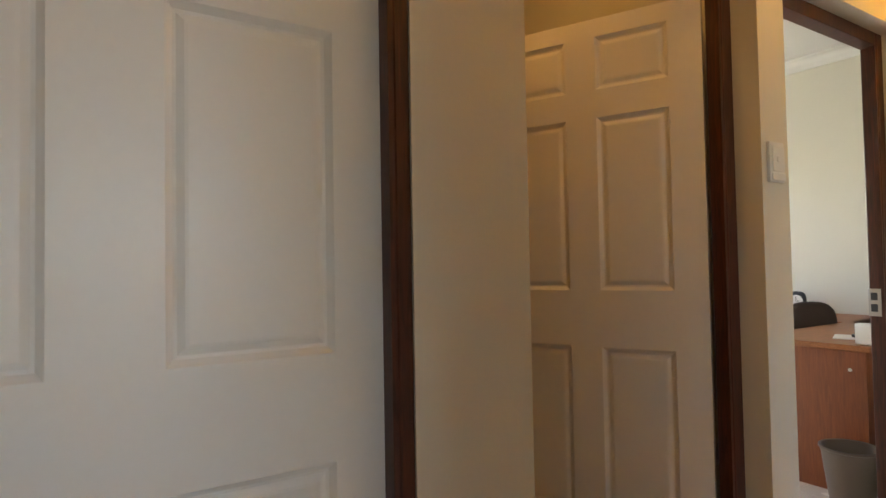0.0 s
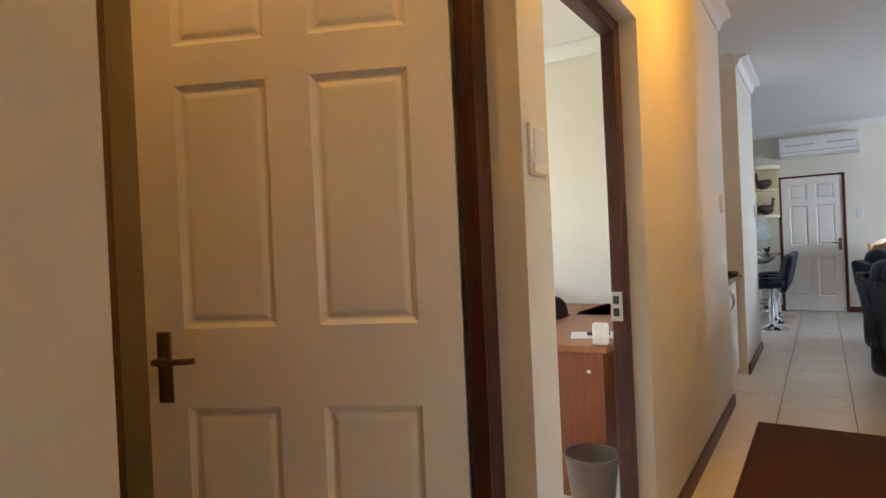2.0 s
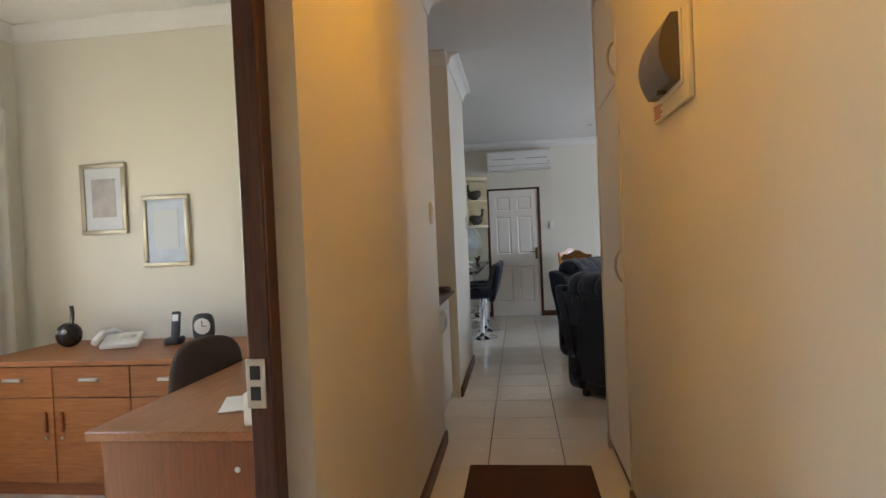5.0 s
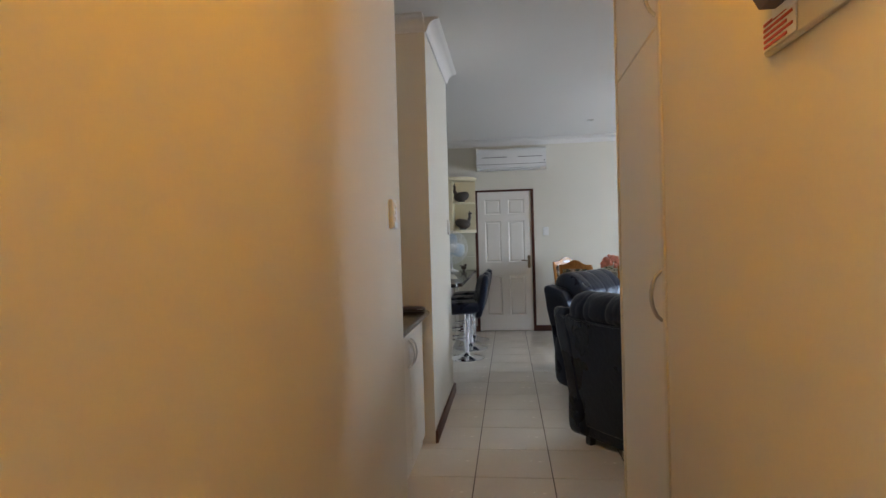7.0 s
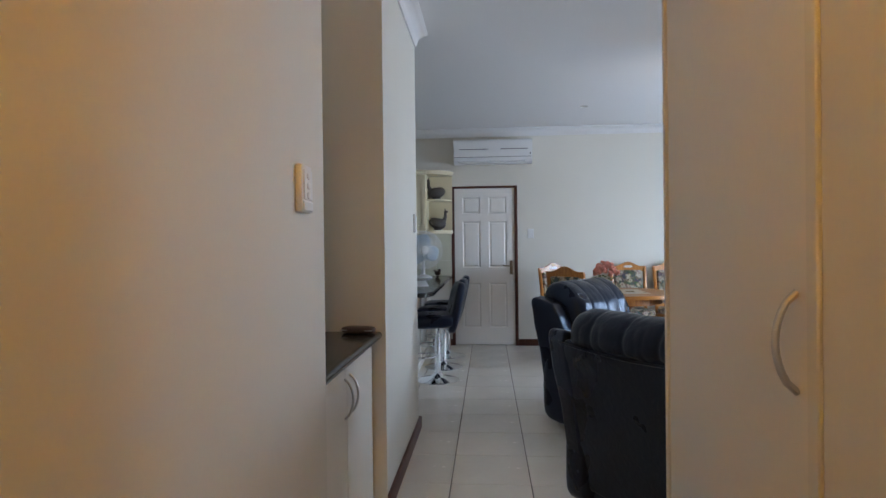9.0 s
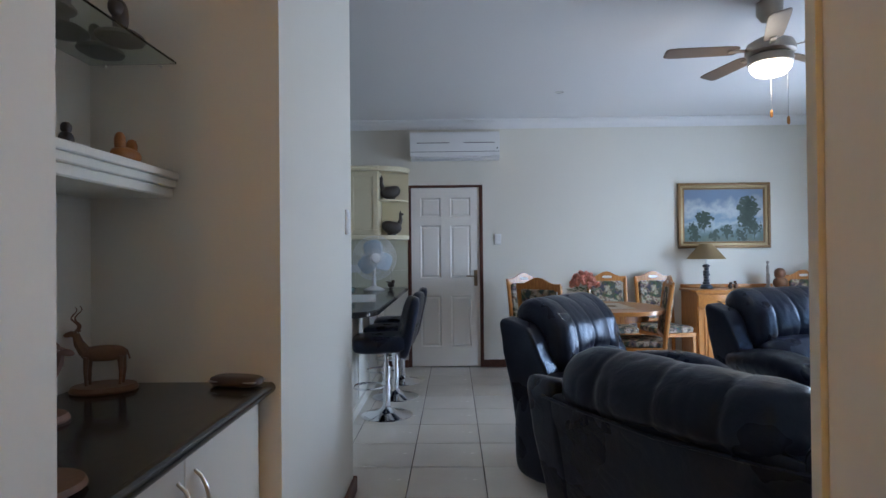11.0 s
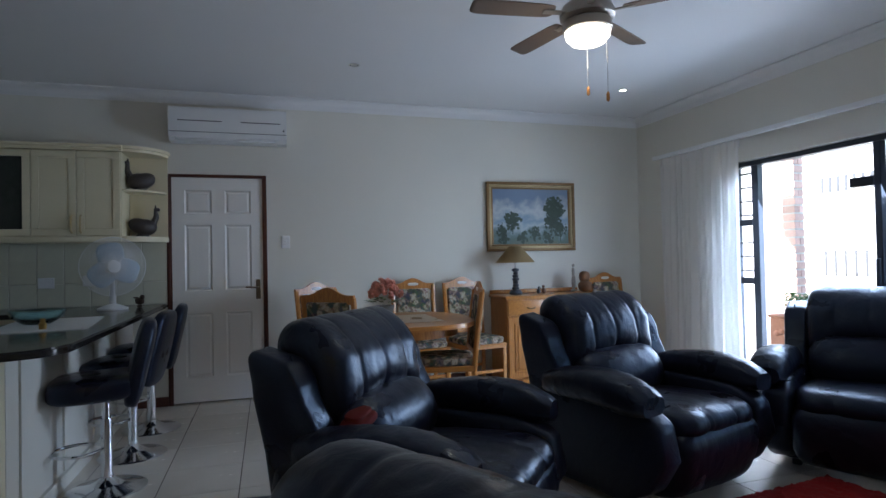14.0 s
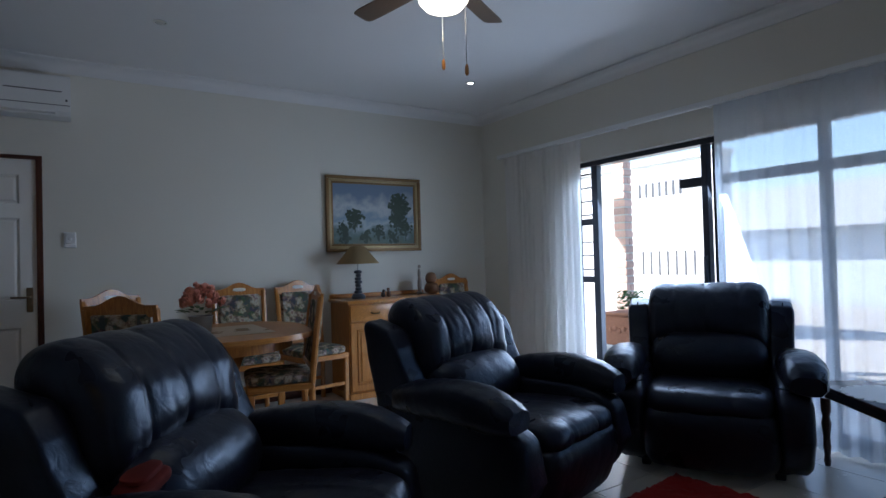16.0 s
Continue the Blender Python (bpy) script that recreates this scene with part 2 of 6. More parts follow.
# ---- building blocks ----
def box(bm, x0, y0, z0, x1, y1, z1, bevel=0.0, seg=1):
    vs = [bm.verts.new((x, y, z)) for x in (x0, x1) for y in (y0, y1) for z in (z0, z1)]
    fs = [bm.faces.new([vs[i] for i in q]) for q in ((0, 1, 3, 2), (4, 6, 7, 5), (0, 4, 5, 1), (2, 3, 7, 6), (0, 2, 6, 4), (1, 5, 7, 3))]
    if bevel:
        edges = list({e for f in fs for e in f.edges})
        bmesh.ops.bevel(bm, geom=edges, offset=bevel, segments=seg, affect="EDGES", profile=0.5)
    return bm


def boxed(*b, bevel=0.0, seg=1):
    return box(bmesh.new(), *b, bevel=bevel, seg=seg)


def lathe(profile, n=24, bm=None, at=(0, 0, 0)):
    """A turned shape from rows of (radius, height)."""
    bm = bm or bmesh.new()
    rings = []
    for r, z in profile:
        rings.append([bm.verts.new((at[0] + r * math.cos(6.28318 * i / n), at[1] + r * math.sin(6.28318 * i / n), at[2] + z)) for i in range(n)])
    for a, b in zip(rings, rings[1:]):
        for i in range(n):
            bm.faces.new((a[i], a[(i + 1) % n], b[(i + 1) % n], b[i]))
    bm.faces.new(rings[0][::-1])
    bm.faces.new(rings[-1])
    return bm


def tube(points, r, n=8, bm=None, taper=None):
    """A round bar along a line of points."""
    bm = bm or bmesh.new()
    pts = [Vector(p) for p in points]
    rings = []
    for i, p in enumerate(pts):
        way = (pts[min(i + 1, len(pts) - 1)] - pts[max(i - 1, 0)]).normalized()
        side = way.orthogonal().normalized() if not rings else (side - way * side.dot(way)).normalized()
        up = way.cross(side)
        k = r if taper is None else r + (taper - r) * i / (len(pts) - 1)
        rings.append([bm.verts.new(p + k * (math.cos(6.28318 * j / n) * side + math.sin(6.28318 * j / n) * up)) for j in range(n)])
    for a, b in zip(rings, rings[1:]):
        for j in range(n):
            bm.faces.new((a[j], a[(j + 1) % n], b[(j + 1) % n], b[j]))
    bm.faces.new(rings[0][::-1])
    bm.faces.new(rings[-1])
    return bm


def pillow(w, d, h, power=0.35, nu=28, nv=14, shape=None, bm=None, at=(0, 0, 0)):
    """A rounded cushion of full size w, d, h; shape(v) moves its points."""
    bm = bm or bmesh.new()
    sg = lambda c, e: math.copysign(abs(c) ** e, c)
    rings = []
    for j in range(1, nv):
        b = math.pi * j / nv - math.pi / 2
        ring = []
        for i in range(nu):
            a = 2 * math.pi * i / nu
            v = Vector((w / 2 * sg(math.cos(b), power) * sg(math.cos(a), power), d / 2 * sg(math.cos(b), power) * sg(math.sin(a), power), h / 2 * sg(math.sin(b), power)))
            ring.append(v)
        rings.append(ring)
    lo, hi = Vector((0, 0, -h / 2)), Vector((0, 0, h / 2))
    put = lambda v: bm.verts.new(Vector(at) + (shape(v) if shape else v))
    vr = [[put(v) for v in ring] for ring in rings]
    vl, vh = put(lo), put(hi)
    for a, b in zip(vr, vr[1:]):
        for i in range(nu):
            bm.faces.new((a[i], a[(i + 1) % nu], b[(i + 1) % nu], b[i]))
    for i in range(nu):
        bm.faces.new((vl, vr[0][(i + 1) % nu], vr[0][i]))
        bm.faces.new((vh, vr[-1][i], vr[-1][(i + 1) % nu]))
    return bm


def turned(bm, m):
    bmesh.ops.transform(bm, matrix=m, verts=bm.verts)
    return bm


def mesh(name, bm, material, smooth=40):
    data = bpy.data.meshes.new(name)
    bmesh.ops.recalc_face_normals(bm, faces=bm.faces)
    bm.to_mesh(data)
    bm.free()
    for m in material if isinstance(material, (list, tuple)) else [material]:
        data.materials.append(m)
    if smooth:
        data.polygons.foreach_set("use_smooth", [True] * len(data.polygons))
        data.set_sharp_from_angle(angle=radians(smooth))
    return data


def part(name, bm, material, parent, label="", smooth=40):
    """One mesh under a thing or under a part."""
    ob = new(name, mesh(name, bm, material, smooth))
    ob.parent = parent
    return tagged(ob, label) if label else ob


def thing(name, m, label, category, group="", kind=""):
    """An empty at the base of a thing, at the pose m, that holds its parts."""
    ob = new(name)
    ob.empty_display_size = 0.1
    ob.matrix_basis = m
    return tagged(ob, label, category, group, kind)


def fixed(name, bm, material, label="", category="", smooth=0):
    """A piece of the setting."""
    return tagged(new(name, mesh(name, bm, material, smooth)), label or name.replace("_", " "), category or "structure", kind="structure")


# ---- large structure ----
H = 2.80
YL, YR, EAST, SOUTH = 3.055, 2.056, 11.72, -1.90


def walls(name, boxes, label, material=PAINT):
    bm = bmesh.new()
    for b in boxes:
        box(bm, *b)
    return fixed(name, bm, material, label, "wall")


fixed("floor", boxed(-0.4, -2.3, -0.2, 12.0, 6.2, -0.005), GROUT, "dark grout bed under the cream tiles", "floor")
fixed("ceiling", boxed(-0.4, -2.3, H, 12.0, 6.2, 3.0), CEILING, "smooth white plaster ceiling", "ceiling")
walls("wall_corridor_left", [(0, YL, 0, 0.312, 3.20, H), (0.312, YL, 2.11, 1.352, 3.20, H), (1.352, YL, 0, 1.645, 3.20, H), (1.645, YL, 2.11, 2.595, 3.20, H),
                             (2.595, YL, 0, 2.752, 3.20, H), (2.752, YL, 2.115, 3.69, 3.20, H), (3.69, YL, 0, 5.97, 3.20, H)], "cream plastered corridor wall with three doorways")
walls("wall_corridor_right", [(0, 1.9, 0, 0.35, YR, H), (0.35, 1.9, 2.09, 1.30, YR, H), (1.30, 1.9, 0, 2.22, YR, H), (2.22, 1.9, 2.09, 3.10, YR, H),
                              (3.10, 1.9, 0, 5.13, YR, H), (5.13, 1.45, 2.62, 5.88, YR, H), (5.88, 1.45, 0, 5.90, YR, H), (5.13, 1.30, 0, 5.90, 1.45, H)], "cream plastered corridor wall with a cupboard recess")
walls("wall_west", [(-0.2, -2.1, 0, 0, 6.0, H)], "cream plastered end wall")
walls("wall_living_west", [(5.70, -1.9, 0, 5.90, 1.30, H)], "cream plastered living room wall")
walls("wall_east", [(EAST, -2.1, 0, 11.92, 2.165, H), (EAST, 2.165, 2.07, 11.92, 3.02, H), (EAST, 3.02, 0, 11.92, 6.0, H)], "cream plastered dining wall")
walls("wall_south", [(-0.2, -2.1, 0, 0.4, SOUTH, H), (0.4, -2.1, 0, 2.4, SOUTH, 0.9), (0.4, -2.1, 2.1, 2.4, SOUTH, H), (2.4, -2.1, 0, 6.85, SOUTH, H),
                     (6.85, -2.1, 2.075, 10.42, SOUTH, H), (10.42, -2.1, 0, EAST, SOUTH, H)], "cream plastered window wall")
# Unseen panel added to stop outside light under the dining door.
walls("wall_store", [(11.93, 1.9, -0.01, 12.03, 3.3, 2.4)], "unseen panel that blocks light behind the dining door")
walls("wall_pier", [(7.01, YL, 0, 8.29, 3.75, H)], "white plastered pier between niche and kitchen")
walls("wall_niche", [(5.97, 3.67, 0, 7.01, 3.75, H), (5.80, 3.20, 0, 5.97, 3.75, H)], "cream plastered niche")
walls("wall_kitchen", [(8.09, 3.75, 0, 8.29, 5.8, H), (8.29, 5.8, 0, EAST, 6.0, H)], "cream kitchen wall")
walls("wall_office_east", [(5.80, 3.75, 0, 5.97, 5.8, H)], "cream plastered office wall")
walls("wall_office_north", [(2.64, 5.8, 0, 3.5, 6.0, H), (3.5, 5.8, 0, 5.1, 6.0, 0.9), (3.5, 5.8, 2.1, 5.1, 6.0, H), (5.1, 5.8, 0, 8.09, 6.0, H)], "cream plastered office window wall")
# Unseen wall added where sunlight leaked in behind the closed bedroom.
walls("wall_bedroom_north", [(-0.2, 5.8, 0, 2.64, 6.0, H)], "unseen end wall that keeps sun out of the bedroom")
walls("wall_office_west", [(2.64, 3.20, 0, 2.72, 5.8, H)], "cream plastered office partition")
BATH = surface("brown_bathroom_tile", (0.30, 0.20, 0.12), 0.3, grain=20, vary=0.1, stain=2, stain_vary=0.15)
walls("wall_bathroom", [(1.40, 3.20, 0, 1.48, 5.0, H), (1.40, 5.0, 0, 2.64, 5.1, H)], "brown tiled bathroom wall", BATH)

# skirtings and cornices
def skirting(name, runs):
    """Runs of (x0, y0, x1, y1, outward normal) with a rounded top edge."""
    bm = bmesh.new()
    for x0, y0, x1, y1, nx, ny in runs:
        t, h = 0.02, 0.085
        if nx:
            box(bm, min(x0, x0 + nx * t), y0, 0, max(x0, x0 + nx * t), y1, h, 0.006, 2)
        else:
            box(bm, x0, min(y0, y0 + ny * t), 0, x1, max(y0, y0 + ny * t), h, 0.006, 2)
    return fixed(name, bm, SKIRT, "dark stained timber skirting board", "skirting", 40)


skirting("baseboard_corridor", [(0, YL, 0.312, YL, 0, -1), (1.352, YL, 1.645, YL, 0, -1), (2.595, YL, 2.752, YL, 0, -1), (3.69, YL, 5.97, YL, 0, -1), (3.10, YR, 5.125, YR, 0, 1), (1.3, YR, 2.22, YR, 0, 1)])
skirting("baseboard_living", [(7.01, YL, 8.29, YL, 0, -1), (8.29, 3.035, 8.29, 3.7, 1, 0), (5.90, -1.9, 5.90, YR, 1, 0), (EAST, -1.88, EAST, 2.165, -1, 0), (EAST, 3.02, EAST, 3.28, -1, 0), (10.42, SOUTH, EAST - 0.02, SOUTH, 0, 1), (5.92, SOUTH, 6.85, SOUTH, 0, 1)])


def cornice(name, runs, s=0.095):
    """Coved plaster moulding; each run is start, end and the way out of the wall."""
    prof = [(0, 0), (0.012, 0), (0.014, 0.012)]
    prof += [(0.02 + 0.065 * (1 - math.cos(a)), 0.018 + 0.062 * math.sin(a)) for a in [i * math.pi / 12 for i in range(7)]]
    prof += [(0.088, 0.083), (s, 0.085), (s, s), (0, s)]
    bm = bmesh.new()
    for x0, y0, x1, y1, nx, ny in runs:
        ends = []
        for x, y in ((x0, y0), (x1, y1)):
            ends.append([bm.verts.new((x + nx * a, y + ny * a, H - s + b)) for a, b in prof])
        n = len(prof)
        for i in range(n):
            bm.faces.new((ends[0][i], ends[0][(i + 1) % n], ends[1][(i + 1) % n], ends[1][i]))
        bm.faces.new(ends[0][::-1])
        bm.faces.new(ends[1])
    return fixed(name, bm, CEILING, "white coved plaster cornice", "cornice", 40)


cornice("trim_cornice_corridor", [(0, YL, 5.97, YL, 0, -1), (5.97, YL, 5.97, 3.67, 1, 0), (5.97, 3.67, 7.01, 3.67, 0, -1), (7.01, 3.67, 7.01, YL, -1, 0), (7.01, YL, 8.29, YL, 0, -1), (0, YR, 5.90, YR, 0, 1)])
cornice("trim_cornice_living", [(8.29, YL, 8.29, 5.8, 1, 0), (EAST, SOUTH, EAST, 5.8, -1, 0), (5.9, SOUTH, EAST, SOUTH, 0, 1), (5.9, SOUTH, 5.9, YR, 1, 0)])
cornice("trim_cornice_office", [(5.80, 3.18, 5.80, 5.8, -1, 0), (2.65, 5.8, 5.8, 5.8, 0, -1), (2.72, 3.20, 5.8, 3.20, 0, 1)])


# ---- doors ----
def door_leaf(parent, w=0.81, h=2.03, t=0.04, stile=0.115, middle=0.11, rails=(0.22, 0.80, 1.0, 1.60, 1.70, 1.915), label="white six-panel door leaf"):
    """A six-panel leaf: its hinge edge at x = 0, face to -y, panels pressed in on both faces."""
    bm = bmesh.new()
    wide = (w - 2 * stile - middle) / 2
    xs = [0, stile, stile + wide, stile + wide + middle, w - stile, w]
    zs = [0, *rails, h]
    for side in (0, 1):
        y = -t / 2 if side == 0 else t / 2
        s = 1 if side == 0 else -1
        grid = [[bm.verts.new((x, y, z)) for z in zs] for x in xs]
        for i in range(5):
            for j in range(7):
                a, b, c, d = grid[i][j], grid[i + 1][j], grid[i + 1][j + 1], grid[i][j + 1]
                if i in (1, 3) and j in (1, 3, 5):
                    x0, x1, z0, z1 = xs[i], xs[i + 1], zs[j], zs[j + 1]
                    last = [a, b, c, d]
                    for inset, depth in ((0.004, 0.004), (0.012, 0.011), (0.018, 0.012), (0.030, 0.006), (0.036, 0.005)):
                        ring = [bm.verts.new((x, y + s * depth, z)) for x, z in ((x0 + inset, z0 + inset), (x1 - inset, z0 + inset), (x1 - inset, z1 - inset), (x0 + inset, z1 - inset))]
                        for k in range(4):
                            bm.faces.new((last[k], last[(k + 1) % 4], ring[(k + 1) % 4], ring[k]))
                        last = ring
                    bm.faces.new(last)
                else:
                    bm.faces.new((a, b, c, d))
    box(bm, 0, -t / 2 + 0.001, 0, 0.002, t / 2 - 0.001, h)
    box(bm, w - 0.002, -t / 2 + 0.001, 0, w, t / 2 - 0.001, h)
    box(bm, 0, -t / 2 + 0.001, h - 0.002, w, t / 2 - 0.001, h)
    return part("door_leaf", bm, GLOSS, parent, label, smooth=0)


AGED = surface("aged_bronze", (0.20, 0.15, 0.10), 0.38, 0.85, grain=120, vary=0.1)


def lever_handle(parent, x, z, y, side):
    """A bronze plate with a lever that points to side, on the face at y (its sign is the way out)."""
    out = math.copysign(1, y)
    plate = part("handle_plate", boxed(x - 0.02, min(y, y + out * 0.008), z - 0.11, x + 0.02, max(y, y + out * 0.008), z + 0.07, bevel=0.003), AGED, parent, "aged bronze lock plate")
    pts = [(x, y, z), (x, y + out * 0.05, z), (x + side * 0.02, y + out * 0.058, z), (x + side * 0.11, y + out * 0.058, z + 0.004)]
    part("lever", tube(pts, 0.008), AGED, plate, "aged bronze lever")


def door_frame(name, x0, x1, y0, y1, h, label, axis="x", lining=0.045, behind=0.0):
    """A dark hardwood frame round an opening from x0 to x1, rebated."""
    bm = bmesh.new()
    for a, b, o in ((x0, x0 + lining, behind), (x1 - lining, x1, 0.0)):
        box(bm, a, y0 + o, 0, b, y1 + o, h, 0.003)
    box(bm, x0 + lining, y0, h - lining, x1 - lining, y1, h, 0.003)
    for a, b, o in ((x0 + lining, x0 + lining + 0.012, behind), (x1 - lining - 0.012, x1 - lining, 0.0)):
        box(bm, a, y0 + o + 0.002, 0, b, (y0 + y1) / 2 + o - 0.004, h - lining)
    if axis == "y":
        bmesh.ops.transform(bm, matrix=Matrix(((0, 1, 0, 0), (1, 0, 0, 0), (0, 0, 1, 0), (0, 0, 0, 1))), verts=bm.verts)
    return tagged(new(name, mesh(name, bm, MAHOGANY, 0)), label, "door frame", kind="structure")


door_frame("door_frame_bedroom", 0.312, 1.352, 3.059, 3.15, 2.11, "dark hardwood frame of a closed door", "x", 0.034)
door_frame("door_frame_bathroom", 1.645, 2.595, 3.139, 3.195, 2.11, "dark hardwood frame of the bathroom doorway", "x", 0.056, 0.064)
office_frame = door_frame("door_frame_office", 2.752, 3.69, 3.124, 3.184, 2.115, "dark hardwood frame of the office doorway", "x", 0.056)
door_frame("door_frame_room", 2.22, 3.10, 1.905, 1.972, 2.09, "dark hardwood frame of a side doorway")
door_frame("door_frame_start", 0.35, 1.30, 1.92, 2.02, 2.09, "dark hardwood frame of a side doorway")
door_frame("door_frame_dining", 2.165, 3.02, EAST - 0.012, EAST + 0.09, 2.07, "thin dark hardwood frame of the dining room door", "y", 0.028)

d = thing("door_bedroom", pose(0.382, 3.118, 0.012), "closed white six-panel interior door", "door", kind="structure")
door_leaf(d, 0.924, stile=0.098, middle=0.158)
lever_handle(d, 0.06, 1.03, -0.02, 1)
d = thing("door_bathroom", pose(2.535, 3.203, 0.012, 0, 0, 116), "white six-panel door standing open into the bathroom", "door", kind="structure")
door_leaf(d, 0.813, stile=0.105, middle=0.112, rails=(0.27, 0.86, 1.06, 1.675, 1.775, 1.965))
lever_handle(d, 0.762, 0.985, 0.02, -1)
d = thing("door_dining", pose(EAST + 0.025, 2.19, 0.012, 0, 0, 90), "closed white six-panel door in the dining wall", "door", kind="structure")
door_leaf(d, 0.80, 2.03)
lever_handle(d, 0.06, 1.02, 0.02, 1)
plate = part("strike_plate", boxed(3.617, 3.136, 0.925, 3.621, 3.182, 1.04, bevel=0.001), STEEL, office_frame, "steel strike plate")
# Solid dark patches imitate the shade in the two latch holes.
for z in (0.96, 1.008):
    part("latch_hole_patch", boxed(3.6155, 3.148, z - 0.016, 3.617, 3.172, z + 0.016), FRAME, plate)


# ---- small wall fittings ----
def light_switch(m, w=0.075, h=0.125, keys=1, label="white plastic light switch", deep=0.012):
    """Face to -y, centre at the origin; the lower fifth is a separate lip."""
    t = thing("light_switch", m, label, "switch")
    part("cover_plate", boxed(-w / 2, -deep, -h / 2, w / 2, 0, h / 2, bevel=0.004, seg=2), PLASTIC, t)
    part("face_plate", boxed(-w / 2 + 0.012, -deep - 0.004, -h / 2 + 0.034, w / 2 - 0.006, -deep, h / 2 - 0.014, bevel=0.0015), PLASTIC, t)
    for i in range(keys):
        z = (i - (keys - 1) / 2) * 0.026 + 0.008
        key = turned(pillow(0.024, 0.008, 0.019, 0.8, 18, 8), pose(0, -deep - 0.004, z))
        part("rocker", key, PLASTIC, t)
    part("base_lip", boxed(-w / 2 + 0.006, -deep - 0.005, -h / 2 + 0.004, w / 2 - 0.004, -deep, -h / 2 + 0.030, bevel=0.002), PLASTIC, t)
    return t


light_switch(pose(2.664, YL, 1.476), 0.086, 0.128, label="white light switch on a narrow wall between doorways")
light_switch(pose(5.752, YL, 1.455), 0.086, 0.128, 3, "white three-key light switch beside the niche", 0.018)
light_switch(pose(8.146, YL, 1.455), 0.07, 0.13, 1, "white light switch on the pier")
light_switch(pose(EAST, 1.998, 1.447, 0, 0, -90), 0.08, 0.12, 1, "white light switch beside the dining door")


# ---- leather seats ----
def tufts(n, w, deep):
    """Moves the points of a cushion so that n soft channels run over it."""
    def move(v):
        k = abs(math.sin(math.pi * n * (v.x / w + 0.5)))
        return Vector((v.x, v.y * (1 - deep * (1 - k ** 0.5)), v.z * (1 - deep * 0.4 * (1 - k ** 0.5))))
    return move


def loft(sections, closed=True):
    """A skin over rows of points of equal count, with capped ends."""
    bm = bmesh.new()
    rows = [[bm.verts.new(p) for p in row] for row in sections]
    n = len(rows[0])
    for a, b in zip(rows, rows[1:]):
        for i in range(n if closed else n - 1):
            bm.faces.new((a[i], a[(i + 1) % n], b[(i + 1) % n], b[i]))
    bm.faces.new(rows[0][::-1])
    bm.faces.new(rows[-1])
    return bm


def ease(stops, h):
    """A smooth value at h along rows of (place, value)."""
    for (a, p), (b, q) in zip(stops, stops[1:]):
        if h <= b:
            u = max(0.0, (h - a) / (b - a))
            u = u * u * (3 - 2 * u)
            return p + (q - p) * u
    return stops[-1][1]


def ring_spline(points, n):
    """n points on a smooth closed line through the given ones."""
    out, m = [], len(points)
    for k in range(n):
        f = k * m / n
        i, u = int(f), f - int(f)
        p0, p1, p2, p3 = (points[(i + j - 1) % m] for j in range(4))
        out.append(tuple(0.5 * (2 * b + (c - a) * u + (2 * a - 5 * b + 4 * c - e) * u * u + (3 * b - a - 3 * c + e) * u ** 3) for a, b, c, e in zip(p0, p1, p2, p3)))
    return out


def channelled(section, half, seams, deep, nu=64, rounding=5.0, lift=None, n=40):
    """A stuffed roll along x: the side section swells between the seams and closes towards its ends."""
    ring = ring_spline(section, n)
    cy, cz = sum(p[0] for p in ring) / n, sum(p[1] for p in ring) / n
    rows = []
    for i in range(nu + 1):
        u = -1 + 2 * i / nu
        u = math.sin(u * math.pi / 2)
        near = min(abs(u - q) for q in seams) if seams else 1
        pinch = 0.6 * deep * math.exp(-(near / 0.028) ** 2) + 0.5 * deep * math.exp(-(near / 0.13) ** 2)
        shut = (1 - min(1.0, abs(u)) ** rounding) ** 0.42
        k = max(0.02, shut * (1 - pinch))
        up = lift(u) if lift else (0, 0)
        rows.append([(half * u, cy + (y - cy) * k + up[0], cz + (z - cz) * (0.12 + 0.88 * k) + up[1] * (1 if z < cz else 0.0)) for y, z in ring])
    return loft(rows)


def creased(bm, amount=0.004, scale=9.0, stretch=(1, 1, 1)):
    """Loose hide: broad sags and finer drawn folds, out along the surface."""
    bm.normal_update()
    for v in bm.verts:
        p = Vector((v.co.x * stretch[0], v.co.y * stretch[1], v.co.z * stretch[2]))
        fold = 1 - abs(noise.noise(p * scale * 1.7 + Vector((3, 1, 7))))
        v.co += v.normal * amount * (noise.noise(p * scale * 0.6) + 0.8 * (fold ** 6 - 0.3))
    return bm


